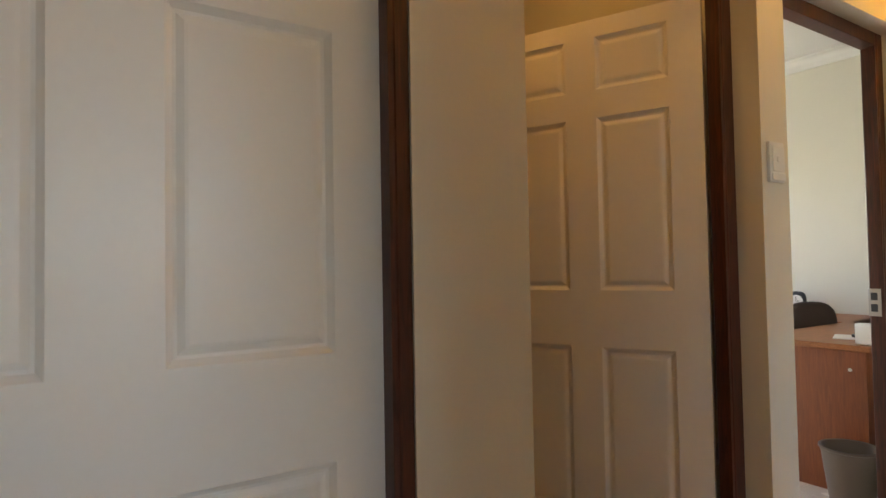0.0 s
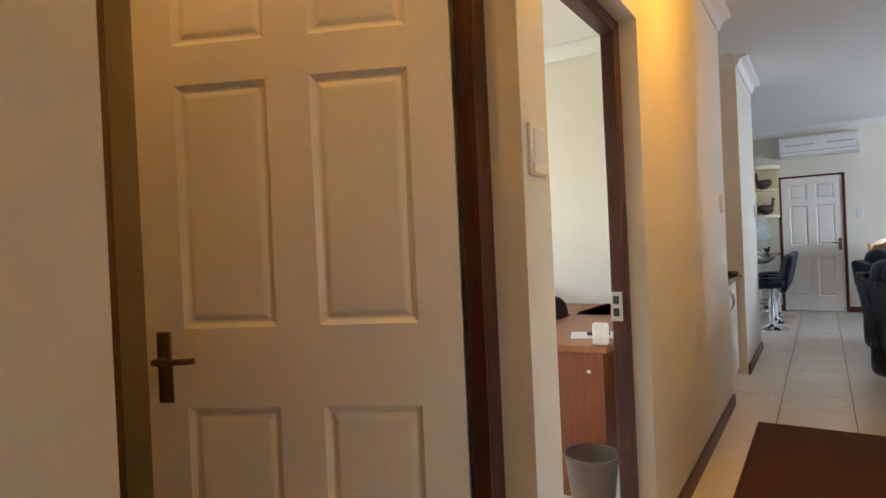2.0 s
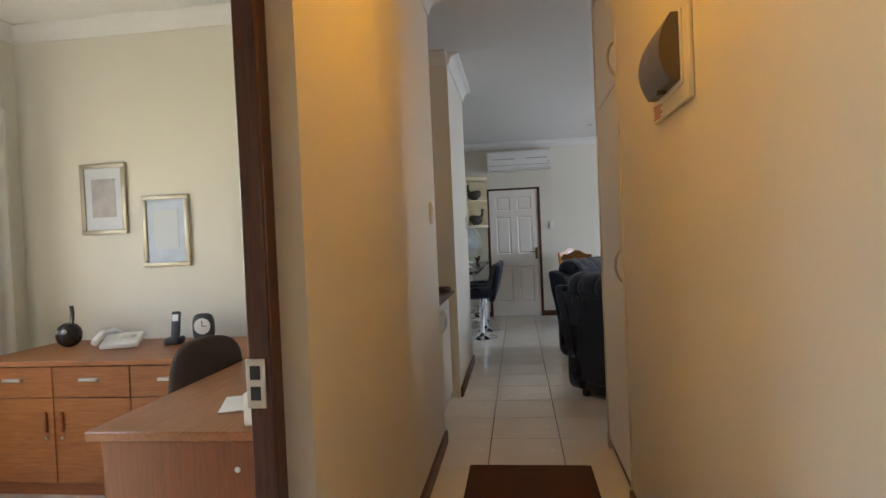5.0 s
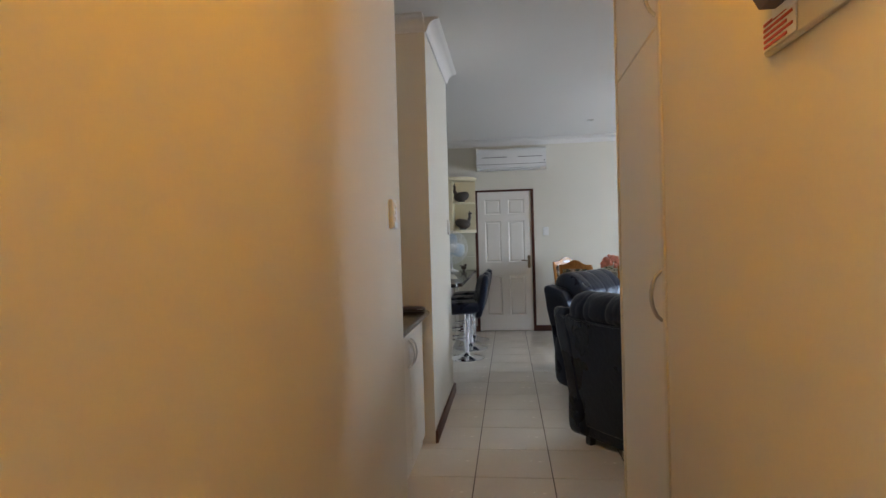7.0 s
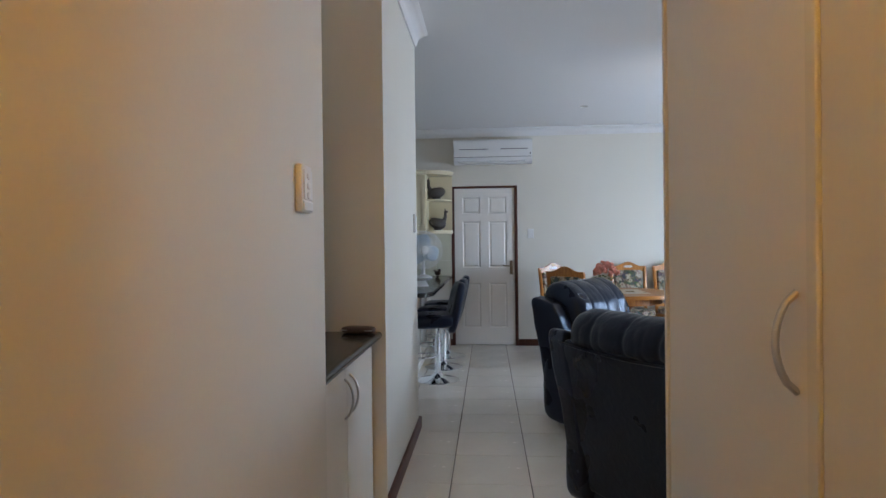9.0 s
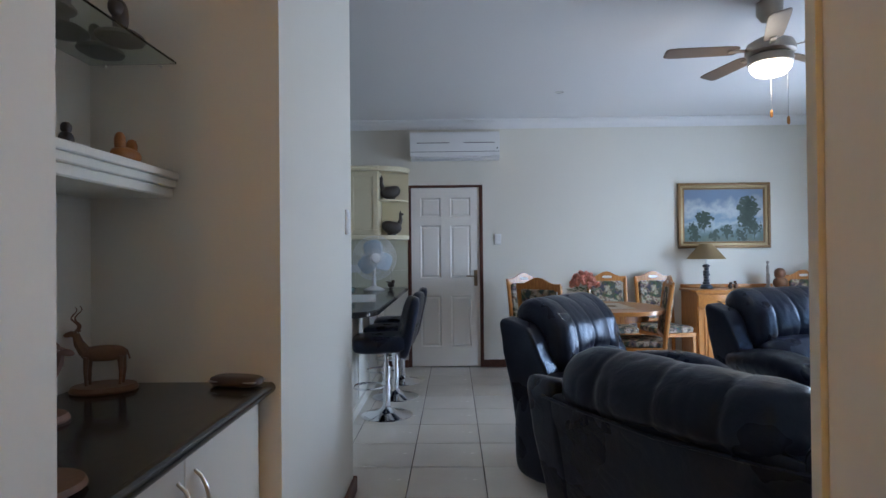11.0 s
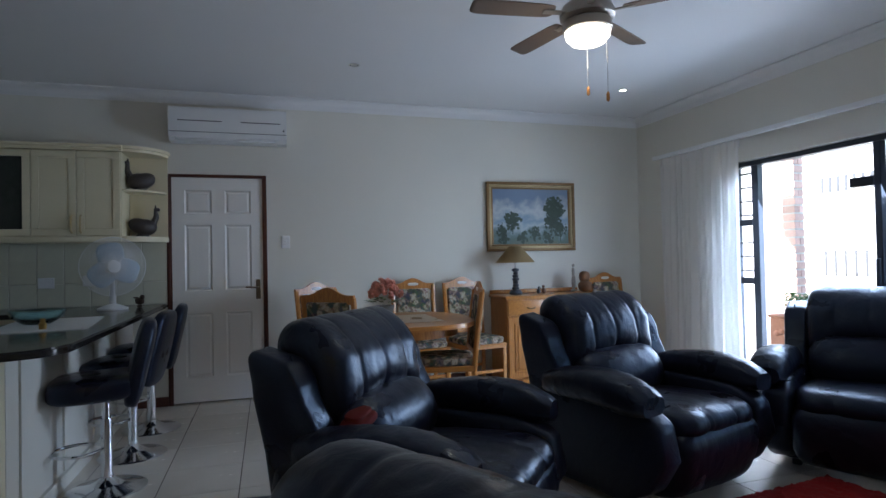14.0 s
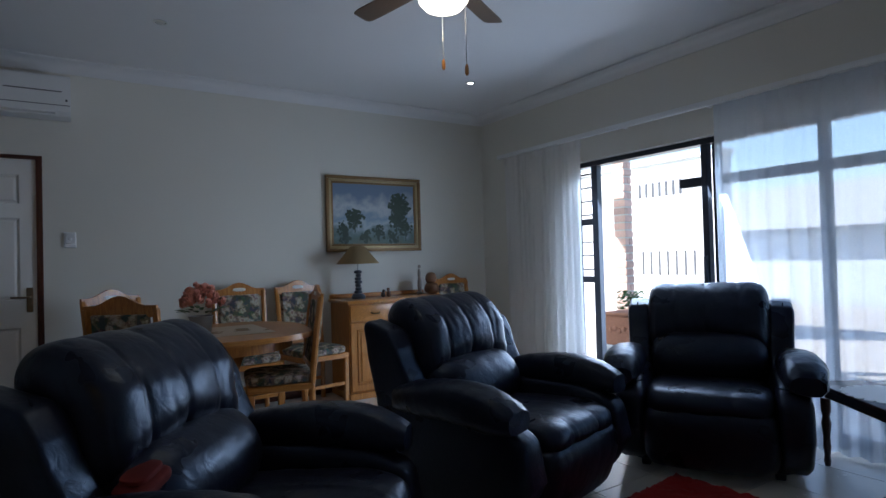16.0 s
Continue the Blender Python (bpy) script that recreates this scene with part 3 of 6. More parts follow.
def recliner(m, label, lean=0.0):
    """A padded leather recliner that faces -y, about 1.05 wide and 1.03 high, on four short feet."""
    t = thing("recliner_chair", m, label, "armchair", "black leather suite")
    tip = pose(0, 0.30, 0.30) @ pose(0, 0, 0, -lean) @ pose(0, -0.30, -0.30)
    part("base", boxed(-0.40, -0.36, 0.045, 0.40, 0.30, 0.30, bevel=0.03, seg=2), LEATHER, t)

    # the outer back, smooth and flat, with a wing down each side
    rear = [(0.0, 0.335), (0.45, 0.385), (0.8, 0.43), (1.0, 0.455)]
    front = [(0.0, 0.02), (0.42, 0.04), (0.62, 0.13), (0.8, 0.195), (1.0, 0.235)]

    def wing_at(v):
        h = v.z / 0.80 + 0.5
        a, b = ease(front, h), ease(rear, h)
        return Vector((v.x * (0.85 + 0.25 * h), (a + b) / 2 + (b - a) * v.y, 0.13 + 0.80 * h - 0.055 * max(0, 0.5 - v.y) * (h > 0.8) * (h - 0.8) / 0.2))

    def panel_at(v):
        h = v.z / 0.76 + 0.5
        return Vector((v.x, ease(rear, h) - 0.055 + v.y * 0.10, 0.13 + 0.76 * h))
    part("back_panel", turned(creased(pillow(0.80, 1.0, 0.76, 0.18, 48, 30, panel_at), 0.003, 4), tip), LEATHER, t)
    for s in (-1, 1):
        wing = creased(pillow(0.135, 1.0, 0.80, 0.26, 48, 44, wing_at), 0.003, 6, (1, 1, 0.6))
        ob = part("wing", turned(wing, tip @ pose(s * 0.375, 0, 0, 0, s * 2.5, s * -2)), LEATHER, t)
        pipe = []
        for i in range(15):
            h = 0.36 + 0.60 * i / 14
            pipe.append((s * 0.430, ease(front, h) + 0.045, 0.13 + 0.80 * h))
        part("piping", turned(tube(pipe, 0.0045, 8), tip), LEATHER, ob)
    seam = [(-0.40 + 0.80 * i / 16, 0.452 + 0.004 * math.sin(i), 0.865 - 0.02 * math.sin(math.pi * i / 16)) for i in range(17)]
    part("back_seam", turned(tube(seam, 0.006, 8), tip), LEATHER, t)

    # head cushion in four stuffed channels that rolls over the top of the back
    head = [(0.19, 0.665), (0.115, 0.71), (0.098, 0.80), (0.145, 0.91), (0.235, 0.995), (0.33, 1.03), (0.41, 1.01), (0.455, 0.96), (0.465, 0.90), (0.44, 0.855), (0.34, 0.80), (0.26, 0.71)]
    arch = lambda u: (0.0, -0.11 * u * u)
    part("head_cushion", turned(creased(channelled(head, 0.36, (-0.52, -0.02, 0.50), 0.045, 120, 11, arch, 56), 0.0045, 7, (1, 1, 0.45)), tip), LEATHER, t)
    lumbar = [(0.18, 0.38), (0.03, 0.42), (-0.03, 0.53), (0.005, 0.64), (0.10, 0.72), (0.22, 0.70), (0.26, 0.52)]
    part("lumbar_cushion", turned(creased(channelled(lumbar, 0.335, (), 0.0, 64, 4, lambda u: (0, 0), 36), 0.004, 7, (0.6, 1, 1)), tip), LEATHER, t)

    # seat that rolls over its front edge, and the footrest folded below it
    seat = [(0.12, 0.34), (-0.20, 0.33), (-0.42, 0.33), (-0.545, 0.37), (-0.575, 0.425), (-0.53, 0.475), (-0.42, 0.497), (-0.20, 0.485), (0.06, 0.465), (0.16, 0.42)]
    part("seat", creased(channelled(seat, 0.325, (-0.36, 0.34), 0.035, 80, 9, None, 48), 0.005, 7), LEATHER, t)
    foot = [(-0.30, 0.05), (-0.44, 0.05), (-0.525, 0.11), (-0.575, 0.25), (-0.58, 0.34), (-0.54, 0.395), (-0.42, 0.39), (-0.32, 0.26)]
    part("footrest", creased(channelled(foot, 0.335, (), 0.0, 64, 10, None, 40), 0.005, 6), LEATHER, t)

    for s in (-1, 1):
        # side: flat outside, its front swelling forward and drawn in towards the floor
        nose = [(0.0, -0.38), (0.25, -0.50), (0.55, -0.575), (0.8, -0.54), (1.0, -0.45)]

        def side_at(v):
            h = v.z / 0.50 + 0.5
            a = ease(nose, h)
            return Vector((v.x * (0.90 + 0.10 * math.sin(3.14 * h)), (a + 0.36) / 2 + (0.36 - a) * v.y, 0.035 + 0.50 * h))
        part("side_panel", turned(creased(pillow(0.175, 1.0, 0.50, 0.30, 56, 30, side_at), 0.005, 5), pose(s * 0.402, 0, 0)), LEATHER, t)

        # arm pad: a plump roll, fullest near the hand, drawn to a blunt gathered tip
        rows = []
        for i in range(45):
            u = i / 44
            y = 0.20 - 0.71 * (u ** 0.96)
            r = max(0.03, math.sin(math.pi * min(1, max(0, u * 0.93 + 0.045))) ** 0.17)
            r *= 0.84 + 0.18 * u
            tall = 0.100 * r * (1 - 0.25 * max(0, u - 0.85) / 0.15)
            wide = 0.118 * r
            cz = 0.556 + 0.030 * math.sin(3.0 * u) - 0.014 * max(0, u - 0.7) / 0.3
            gather = 0.010 * max(0, u - 0.8) / 0.2
            ringp = []
            for k in range(40):
                a = 6.28318 * k / 40
                c, q = math.cos(a), math.sin(a)
                x = wide * math.copysign(abs(c) ** 0.75, c)
                z = tall * math.copysign(abs(q) ** 0.8, q) * (1.0 if q > 0 else 0.9)
                g = 1 - gather * (1 + math.sin(9 * a)) / max(r, 0.3)
                ringp.append((x * g, y, cz + z * g))
            rows.append(ringp)
        ob = part("armrest", turned(creased(loft(rows), 0.006, 9), pose(s * 0.418, 0, 0, 0, s * 4, 0)), LEATHER, t)
        welt = [(s * (0.418 + 0.09 * math.cos(a)), -0.50 + 0.02 * math.sin(a), 0.535 - 0.015 * math.sin(a)) for a in [math.pi * i / 12 for i in range(13)]]
        part("welt", tube(welt, 0.004, 6), LEATHER, ob)
    for x, y in ((-0.34, -0.28), (0.34, -0.28), (-0.34, 0.28), (0.34, 0.28)):
        part("foot", boxed(x - 0.025, y - 0.025, 0, x + 0.025, y + 0.025, 0.06, bevel=0.006), FRAME, t)
    return t


recliner(pose(8.52, 1.587, 0, 0, 0, -42.9), "black leather recliner with a channelled head cushion")
recliner(pose(8.997, 0.132, 0, 0, 0, -75.5), "black leather recliner beside the dining area")
recliner(pose(8.635, -1.25, 0, 0, 0, -148), "black leather recliner in front of the sliding door", 2.0)
recliner(pose(6.902, 1.629, 0, 0, 0, 33.5) @ Matrix.Diagonal((1, 1, 0.97, 1)), "black leather recliner with its back to the corridor")

# ---- corridor things ----
mat = thing("carpet_runner", pose(4.45, 2.53, 0), "dark brown carpet runner on the tiles", "mat")
part("woven_field", boxed(-1.135, -0.32, 0.0, 1.135, 0.32, 0.012, bevel=0.004), DOORMAT, mat)
for y in (-0.328, 0.328):
    part("bound_edge", boxed(-1.15, y - 0.008, 0, 1.15, y + 0.008, 0.010, bevel=0.003), DOORMAT, mat)
for x in (-1.143, 1.143):
    part("bound_end", boxed(x - 0.008, -0.319, 0, x + 0.008, 0.319, 0.010, bevel=0.003), DOORMAT, mat)

board = thing("distribution_board", pose(4.19, YR, 1.80, 0, 0, 180), "cream electrical distribution board with a bulged grey flap", "fuse box")
part("surround", boxed(-0.20, -0.015, -0.15, 0.20, 0, 0.15, bevel=0.004), PAINT, board)
part("inner_plate", boxed(-0.15, -0.020, -0.10, 0.15, -0.015, 0.11, bevel=0.002), PLASTIC, board)
SMOKE = surface("smoked_plastic", (0.10, 0.10, 0.11), 0.3, grain=60, vary=0.03)
rows = []
for i in range(13):
    u = i / 12
    out = 0.004 + 0.052 * math.sin(math.pi * min(1, 0.08 + 0.80 * u)) ** 0.8
    z = 0.105 - 0.19 * u
    rows.append([(-0.135, -0.020, z), (-0.135, -0.020 - out, z), (0.135, -0.020 - out, z), (0.135, -0.020, z)])
flap = part("flap", loft(rows), surface("grey_flap_plastic", (0.12, 0.10, 0.095), 0.35, grain=60, vary=0.05), board, "bulged smoked grey plastic flap", 50)
part("flap_catch", boxed(-0.02, -0.056, -0.098, 0.02, -0.030, -0.084, bevel=0.003), SMOKE, flap)

PRINT = surface("red_print", (0.5, 0.08, 0.06), 0.7, grain=50, vary=0.1)
label_card = part("label_card", boxed(-0.19, -0.018, -0.145, -0.07, -0.0155, -0.09), PLASTIC, board, "white card with red print")
for i in range(5):
    part("printed_line", boxed(-0.185, -0.0195, -0.140 + 0.010 * i, -0.10 + 0.02 * (i % 2), -0.018, -0.135 + 0.010 * i), PRINT, label_card)


def bow_handle(parent, a, b, out, r=0.005, name="handle"):
    """A bent metal pull between two points, standing out."""
    a, b, out = Vector(a), Vector(b), Vector(out)
    pts = [a + (b - a) * (i / 10) + out * math.sin(math.pi * i / 10) ** 0.6 for i in range(11)]
    return part(name, tube(pts, r), STEEL, parent, "brushed steel bow handle")


cup = thing("built_in_cupboard", pose(5.49, YR - 0.006, 0), "tall white built-in cupboard in the corridor", "cupboard")
part("carcass", boxed(-0.355, -0.55, 0.0, 0.385, -0.024, 2.62), CUPBOARD, cup)
part("edge_strip", boxed(-0.357, -0.022, 0.0, -0.325, 0.012, 2.615, bevel=0.003), PAINT, cup, "cream painted edge strip")
lower = part("lower_door", boxed(-0.322, -0.020, 0.07, 0.388, 0, 2.007, bevel=0.003), CUPBOARD, cup)
upper = part("upper_door", boxed(-0.322, -0.020, 2.013, 0.388, 0, 2.61, bevel=0.003), CUPBOARD, cup)
bow_handle(lower, (-0.277, 0, 1.05), (-0.277, 0, 1.215), (0, 0.035, 0), 0.0065)
bow_handle(upper, (-0.277, 0, 2.045), (-0.277, 0, 2.205), (0, 0.035, 0), 0.0065)
part("plinth", boxed(-0.322, -0.05, 0, 0.385, -0.02, 0.066), SKIRT, cup)

# niche with a low cupboard, a shelf and carvings
nc = thing("niche_cabinet", pose(5.975, 3.12, 0), "white low cabinet built into the niche", "cabinet")
part("carcass", boxed(0, 0.02, 0.0, 1.03, 0.545, 0.845), CUPBOARD, nc)
for i in range(2):
    dr = part("cabinet_door", boxed(0.012 + 0.504 * i, 0, 0.06, 0.510 + 0.504 * i, 0.019, 0.84, bevel=0.003), CUPBOARD, nc)
    bow_handle(dr, (0.475 + 0.085 * i, 0, 0.62), (0.475 + 0.085 * i, 0, 0.78), (0, -0.035, 0))
nt = thing("niche_counter", pose(5.975, 3.075, 0.847), "black granite counter top in the niche", "counter")
part("slab", boxed(0, 0.012, 0, 1.03, 0.59, 0.036, bevel=0.002), GRANITE, nt)
part("rounded_edge", tube([(0, 0.014, 0.018), (1.03, 0.014, 0.018)], 0.018, 14), GRANITE, nt)
ns = thing("niche_shelf", pose(5.975, 3.385, 1.475), "white moulded timber shelf in the niche", "shelf")
part("board", boxed(0, 0.02, 0, 1.03, 0.28, 0.075), PAINT, ns)
for z0, z1, o in ((0, 0.03, 0.012), (0.03, 0.055, 0.0), (0.055, 0.08, -0.008)):
    part("moulding", boxed(0, o, z0, 1.03, 0.02, z1, bevel=0.004), PAINT, ns)
gs = thing("glass_shelf", pose(5.975, 3.385, 1.905), "clear glass shelf in the niche", "shelf")
part("pane", boxed(0, 0, 0, 1.03, 0.28, 0.008, bevel=0.001), glass("green_edge_glass", (0.85, 0.95, 0.92)), gs)
for x in (0.006, 1.024):
    for y in (0.05, 0.23):
        part("shelf_pin", turned(lathe([(0.005, -0.006), (0.005, 0.006)], 10), pose(x, y, -0.006, 0, 90)), STEEL, gs)


def animal(name, m, label, s, horn, colour, head_up=0.35):
    """A small standing antelope carved in one piece, on an oval plinth, about s high; it faces -x."""
    bm = bmesh.new()
    pillow(0.62 * s, 0.20 * s, 0.24 * s, 0.8, 20, 10, None, bm, (0, 0, 0.50 * s))
    for x, y in ((-0.22, -0.055), (-0.20, 0.055), (0.22, -0.055), (0.24, 0.055)):
        tube([(x * s, y * s, 0.46 * s), (x * s * 1.05, y * s, 0.25 * s), (x * s, y * s, 0.03 * s)], 0.045 * s, 7, bm, 0.02 * s)
    tube([(-0.24 * s, 0, 0.52 * s), (-0.33 * s, 0, 0.66 * s), (-0.37 * s, 0, 0.80 * s)], 0.095 * s, 8, bm, 0.05 * s)
    pillow(0.20 * s, 0.09 * s, 0.09 * s, 0.9, 12, 8, lambda v: Vector((v.x, v.y * (1 + 1.5 * v.x / s), v.z - 0.2 * abs(v.x))), bm, (-0.43 * s, 0, 0.80 * s))
    for side in (-1, 1):
        pillow(0.05 * s, 0.10 * s, 0.04 * s, 0.9, 8, 6, None, bm, (-0.35 * s, side * 0.08 * s, 0.83 * s))
        pts = []
        for i in range(14):
            u = i / 13
            if horn == "spiral":
                pts.append(((-0.36 + 0.04 * math.sin(9 * u)) * s, side * (0.03 + 0.10 * u + 0.03 * math.cos(9 * u)) * s, (0.84 + 0.36 * u) * s))
            else:
                pts.append(((-0.36 + 0.35 * u) * s, side * (0.025 + 0.05 * u) * s, (0.84 + 0.42 * u) * s))
        tube(pts, 0.018 * s, 6, bm, 0.006 * s)
    tube([(0.30 * s, 0, 0.54 * s), (0.34 * s, 0, 0.40 * s)], 0.015 * s, 6, bm)
    lathe([(0.44 * s, -0.05 * s), (0.46 * s, -0.02 * s), (0.42 * s, 0.04 * s)], 28, bm)
    for v in bm.verts:
        if v.co.z < 0.045 * s and abs(v.co.y) > 0.1 * s:
            v.co.y *= 0.8
        v.co.z += 0.05 * s
    return tagged(new(name, mesh(name, bm, colour)), label, "figurine") if m is None else place(tagged(new(name, mesh(name, bm, colour)), label, "figurine"), m)


def place(ob, m):
    ob.matrix_basis = m
    return ob


def lump_figure(name, m, label, pillows, colour, category="figurine"):
    """A small figure in one mesh out of rounded lumps (w, d, h, x, y, z)."""
    bm = bmesh.new()
    for w, d, h, x, y, z in pillows:
        pillow(w, d, h, 0.85, 14, 9, None, bm, (x, y, z))
    return place(tagged(new(name, mesh(name, bm, colour)), label, category), m)


ORYX = surface("painted_oryx", (0.20, 0.11, 0.075), 0.6, grain=30, vary=0.3, stain=14, stain_vary=0.3)
top = 0.883
animal("antelope_carving", pose(6.90, 3.56, top, 0, 0, -72), "brown wooden kudu carving with spiral horns on a plinth", 0.205, "spiral", BRONZE)
animal("oryx_carving", pose(6.56, 3.54, top, 0, 0, 100), "painted oryx carving with straight horns on a plinth", 0.20, "straight", ORYX)
place(tagged(new("carved_plaque", mesh("carved_plaque", lathe([(0.07, 0), (0.085, 0.008), (0.08, 0.018), (0.02, 0.02)], 24), BRONZE)), "turned wooden disc lying on the counter", "ornament"), pose(6.14, 3.22, top))
case = thing("spectacle_case", pose(6.95, 3.175, top, 0, 0, 78), "brown oval spectacle case on the counter", "case")
part("shell", pillow(0.17, 0.075, 0.035, 0.6, at=(0, 0, 0.0175)), surface("brown_leatherette", (0.10, 0.07, 0.055), 0.4, grain=200, vary=0.2), case)
part("rim", boxed(-0.08, -0.036, 0.016, 0.08, 0.036, 0.020, bevel=0.001), STEEL, case, "dull metal rim")
OCHRE = surface("ochre_clay", (0.38, 0.15, 0.035), 0.5, grain=40, vary=0.2)
DARKCLAY = surface("dark_clay", (0.06, 0.04, 0.03), 0.5, grain=40, vary=0.2)
lump_figure("bird_ornament", pose(6.83, 3.45, 1.555), "pair of small ochre clay birds on the shelf", [(0.12, 0.06, 0.05, 0, 0, 0.025), (0.03, 0.03, 0.06, -0.03, 0, 0.06), (0.03, 0.03, 0.05, 0.03, 0, 0.055)], OCHRE)
lump_figure("clay_ornament", pose(6.60, 3.47, 1.555), "small dark clay figurine on the shelf", [(0.035, 0.035, 0.05, 0, 0, 0.025), (0.025, 0.025, 0.03, 0, 0, 0.058)], DARKCLAY)
lump_figure("tortoise_ornament", pose(6.35, 3.46, 1.555), "dark carved tortoise on the shelf", [(0.14, 0.09, 0.05, 0, 0, 0.025), (0.04, 0.035, 0.03, 0.08, 0, 0.025)], DARKCLAY)
for i, (x, y, h, c, w) in enumerate(((6.83, 3.465, 0.10, DARKCLAY, "dark horse ornament"), (6.76, 3.59, 0.15, DARKCLAY, "tall dark ornament"), (6.93, 3.585, 0.05, DARKCLAY, "small dark bowl"), (6.60, 3.52, 0.06, DARKCLAY, "round dark pot"))):
    lump_figure("shelf_ornament", pose(x, y, 1.913), w + " on the glass shelf", [(0.15, 0.12, 0.034, 0, 0, 0.017), (0.05, 0.04, h, 0, 0, h / 2 + 0.025), (0.075, 0.035, 0.05, -0.015, 0, h * 0.7 + 0.02), (0.035, 0.03, 0.04, -0.03, 0, h + 0.02)], c)


# ---- office ----
def pull(parent, x, z, y, w=0.11):
    h = part("handle", boxed(x - w / 2, y - 0.022, z - 0.009, x + w / 2, y, z + 0.009, bevel=0.003), STEEL, parent, "flat steel pull")
    return h


cr = thing("office_credenza", pose(5.12, 5.50, 0, 0, 0, -90), "cherry laminate sideboard with drawers and doors", "cabinet")
part("top", boxed(0, -0.02, 0.715, 2.30, 0.64, 0.745, bevel=0.004), OFFICE, cr)
part("carcass", boxed(0.01, 0.02, 0.08, 2.28, 0.64, 0.713), OFFICE_DARK, cr)
part("plinth", boxed(0.03, 0.05, 0, 2.26, 0.60, 0.078), OFFICE_DARK, cr)
for i in range(4):
    x = 0.015 + 0.45 * i
    dw = part("drawer", boxed(x, 0, 0.545, x + 0.445, 0.019, 0.708, bevel=0.002), OFFICE, cr)
    pull(dw, x + 0.22, 0.64, 0)
    dd = part("cabinet_door", boxed(x, 0, 0.085, x + 0.445, 0.019, 0.540, bevel=0.002), OFFICE, cr)
    hx = x + (0.40 if i % 2 == 0 else 0.045)
    part("keyhole", lathe([(0.008, 0), (0.008, 0.005)], 10, None, (0, 0, 0)), STEEL, dd).matrix_basis = pose(hx, -0.001, 0.33, 90)
    part("handle", boxed(hx - 0.012, -0.015, 0.36, hx + 0.012, 0, 0.47, bevel=0.004), OFFICE_DARK, dd)

dk = thing("office_desk", pose(3.985, 3.325, 0), "cherry laminate desk joined to the sideboard", "desk")
part("top", boxed(0, 0, 0.715, 1.85, 0.588, 0.745, bevel=0.004), OFFICE, dk)
part("end_panel", boxed(0.03, 0.03, 0, 0.055, 0.55, 0.713), OFFICE_SHADED, dk)
part("modesty_panel", boxed(0.057, 0.03, 0.2, 1.8, 0.05, 0.713), OFFICE_SHADED, dk)
part("end_panel", boxed(1.8, 0.03, 0, 1.825, 0.55, 0.713), OFFICE_DARK, dk)
for z in (0.62, 0.2):
    part("screw_cap", lathe([(0.009, 0), (0.009, 0.003)], 12), PLASTIC, dk).matrix_basis = pose(0.029, 0.10, z, 0, -90)

CHAIRCLOTH = surface("dark_brown_fabric", (0.045, 0.030, 0.025), 0.9, grain=300, vary=0.2)
oc = thing("office_chair", pose(5.08, 4.24, 0, 0, 0, 142), "dark brown office swivel chair pushed under the desk", "chair")
part("seat", pillow(0.46, 0.46, 0.09, 0.5, at=(0, 0, 0.47)), CHAIRCLOTH, oc)
part("backrest", turned(pillow(0.35, 0.08, 0.42, 0.6, 32, 18, lambda v: Vector((v.x * (1 - 0.35 * max(0, v.z)), v.y + 0.35 * v.x ** 2, v.z))), pose(0, 0.24, 0.68, -12)), CHAIRCLOTH, oc)
part("back_bar", tube([(0, 0.1, 0.42), (0, 0.27, 0.45), (0, 0.29, 0.7)], 0.018), FRAME, oc)
part("gas_lift", tube([(0, 0, 0.09), (0, 0, 0.43)], 0.025), FRAME, oc)
for i in range(5):
    a = 1.2566 * i
    part("leg", tube([(0, 0, 0.10), (0.28 * math.cos(a), 0.28 * math.sin(a), 0.06)], 0.02, 8, None, 0.014), FRAME, oc)
    part("castor", pillow(0.05, 0.05, 0.05, 0.9, 12, 8, at=(0.28 * math.cos(a), 0.28 * math.sin(a), 0.026)), FRAME, oc)

desk_z = 0.746
pot = thing("owl_pot", pose(5.50, 5.25, desk_z), "dark round owl pot with a spout", "ornament")
part("body", pillow(0.14, 0.14, 0.15, 0.95, 20, 14, at=(0, 0, 0.075)), GRANITE, pot)
part("spout", tube([(0, -0.02, 0.13), (0, -0.03, 0.20), (0, -0.025, 0.25)], 0.012), GRANITE, pot)
for x in (-0.022, 0.022):
    part("eye", pillow(0.03, 0.03, 0.03, 1, 10, 8, at=(-0.062, x, 0.10)), STEEL, pot)
ph = thing("desk_phone", pose(5.45, 4.86, desk_z, 0, 0, -70), "white corded desk telephone", "telephone")
part("body", turned(boxed(-0.10, -0.09, 0, 0.10, 0.09, 0.03, bevel=0.008, seg=2), pose(0, 0, 0.03, 14)), PLASTIC, ph)
part("handset", tube([(-0.12, -0.10, 0.05), (-0.10, -0.02, 0.095), (-0.07, 0.05, 0.10), (-0.05, 0.11, 0.07)], 0.02), PLASTIC, ph)
for i in range(9):
    part("key", boxed(0.0 + 0.025 * (i % 3), -0.05 + 0.03 * (i // 3), 0.062, 0.018 + 0.025 * (i % 3), -0.03 + 0.03 * (i // 3), 0.070), STEEL, ph)
cp = thing("cordless_phone", pose(5.55, 4.60, desk_z, 0, 0, -80), "black cordless telephone in its cradle", "telephone")
part("cradle", boxed(-0.045, -0.05, 0, 0.045, 0.05, 0.04, bevel=0.01, seg=2), FRAME, cp)
hs = part("handset", turned(boxed(-0.024, -0.014, 0, 0.024, 0.014, 0.17, bevel=0.006, seg=2), pose(0, 0.01, 0.02, -12)), FRAME, cp)
part("display", turned(boxed(-0.017, -0.017, 0.11, 0.017, -0.014, 0.15), pose(0, 0.01, 0.02, -12)), PLASTIC, hs)
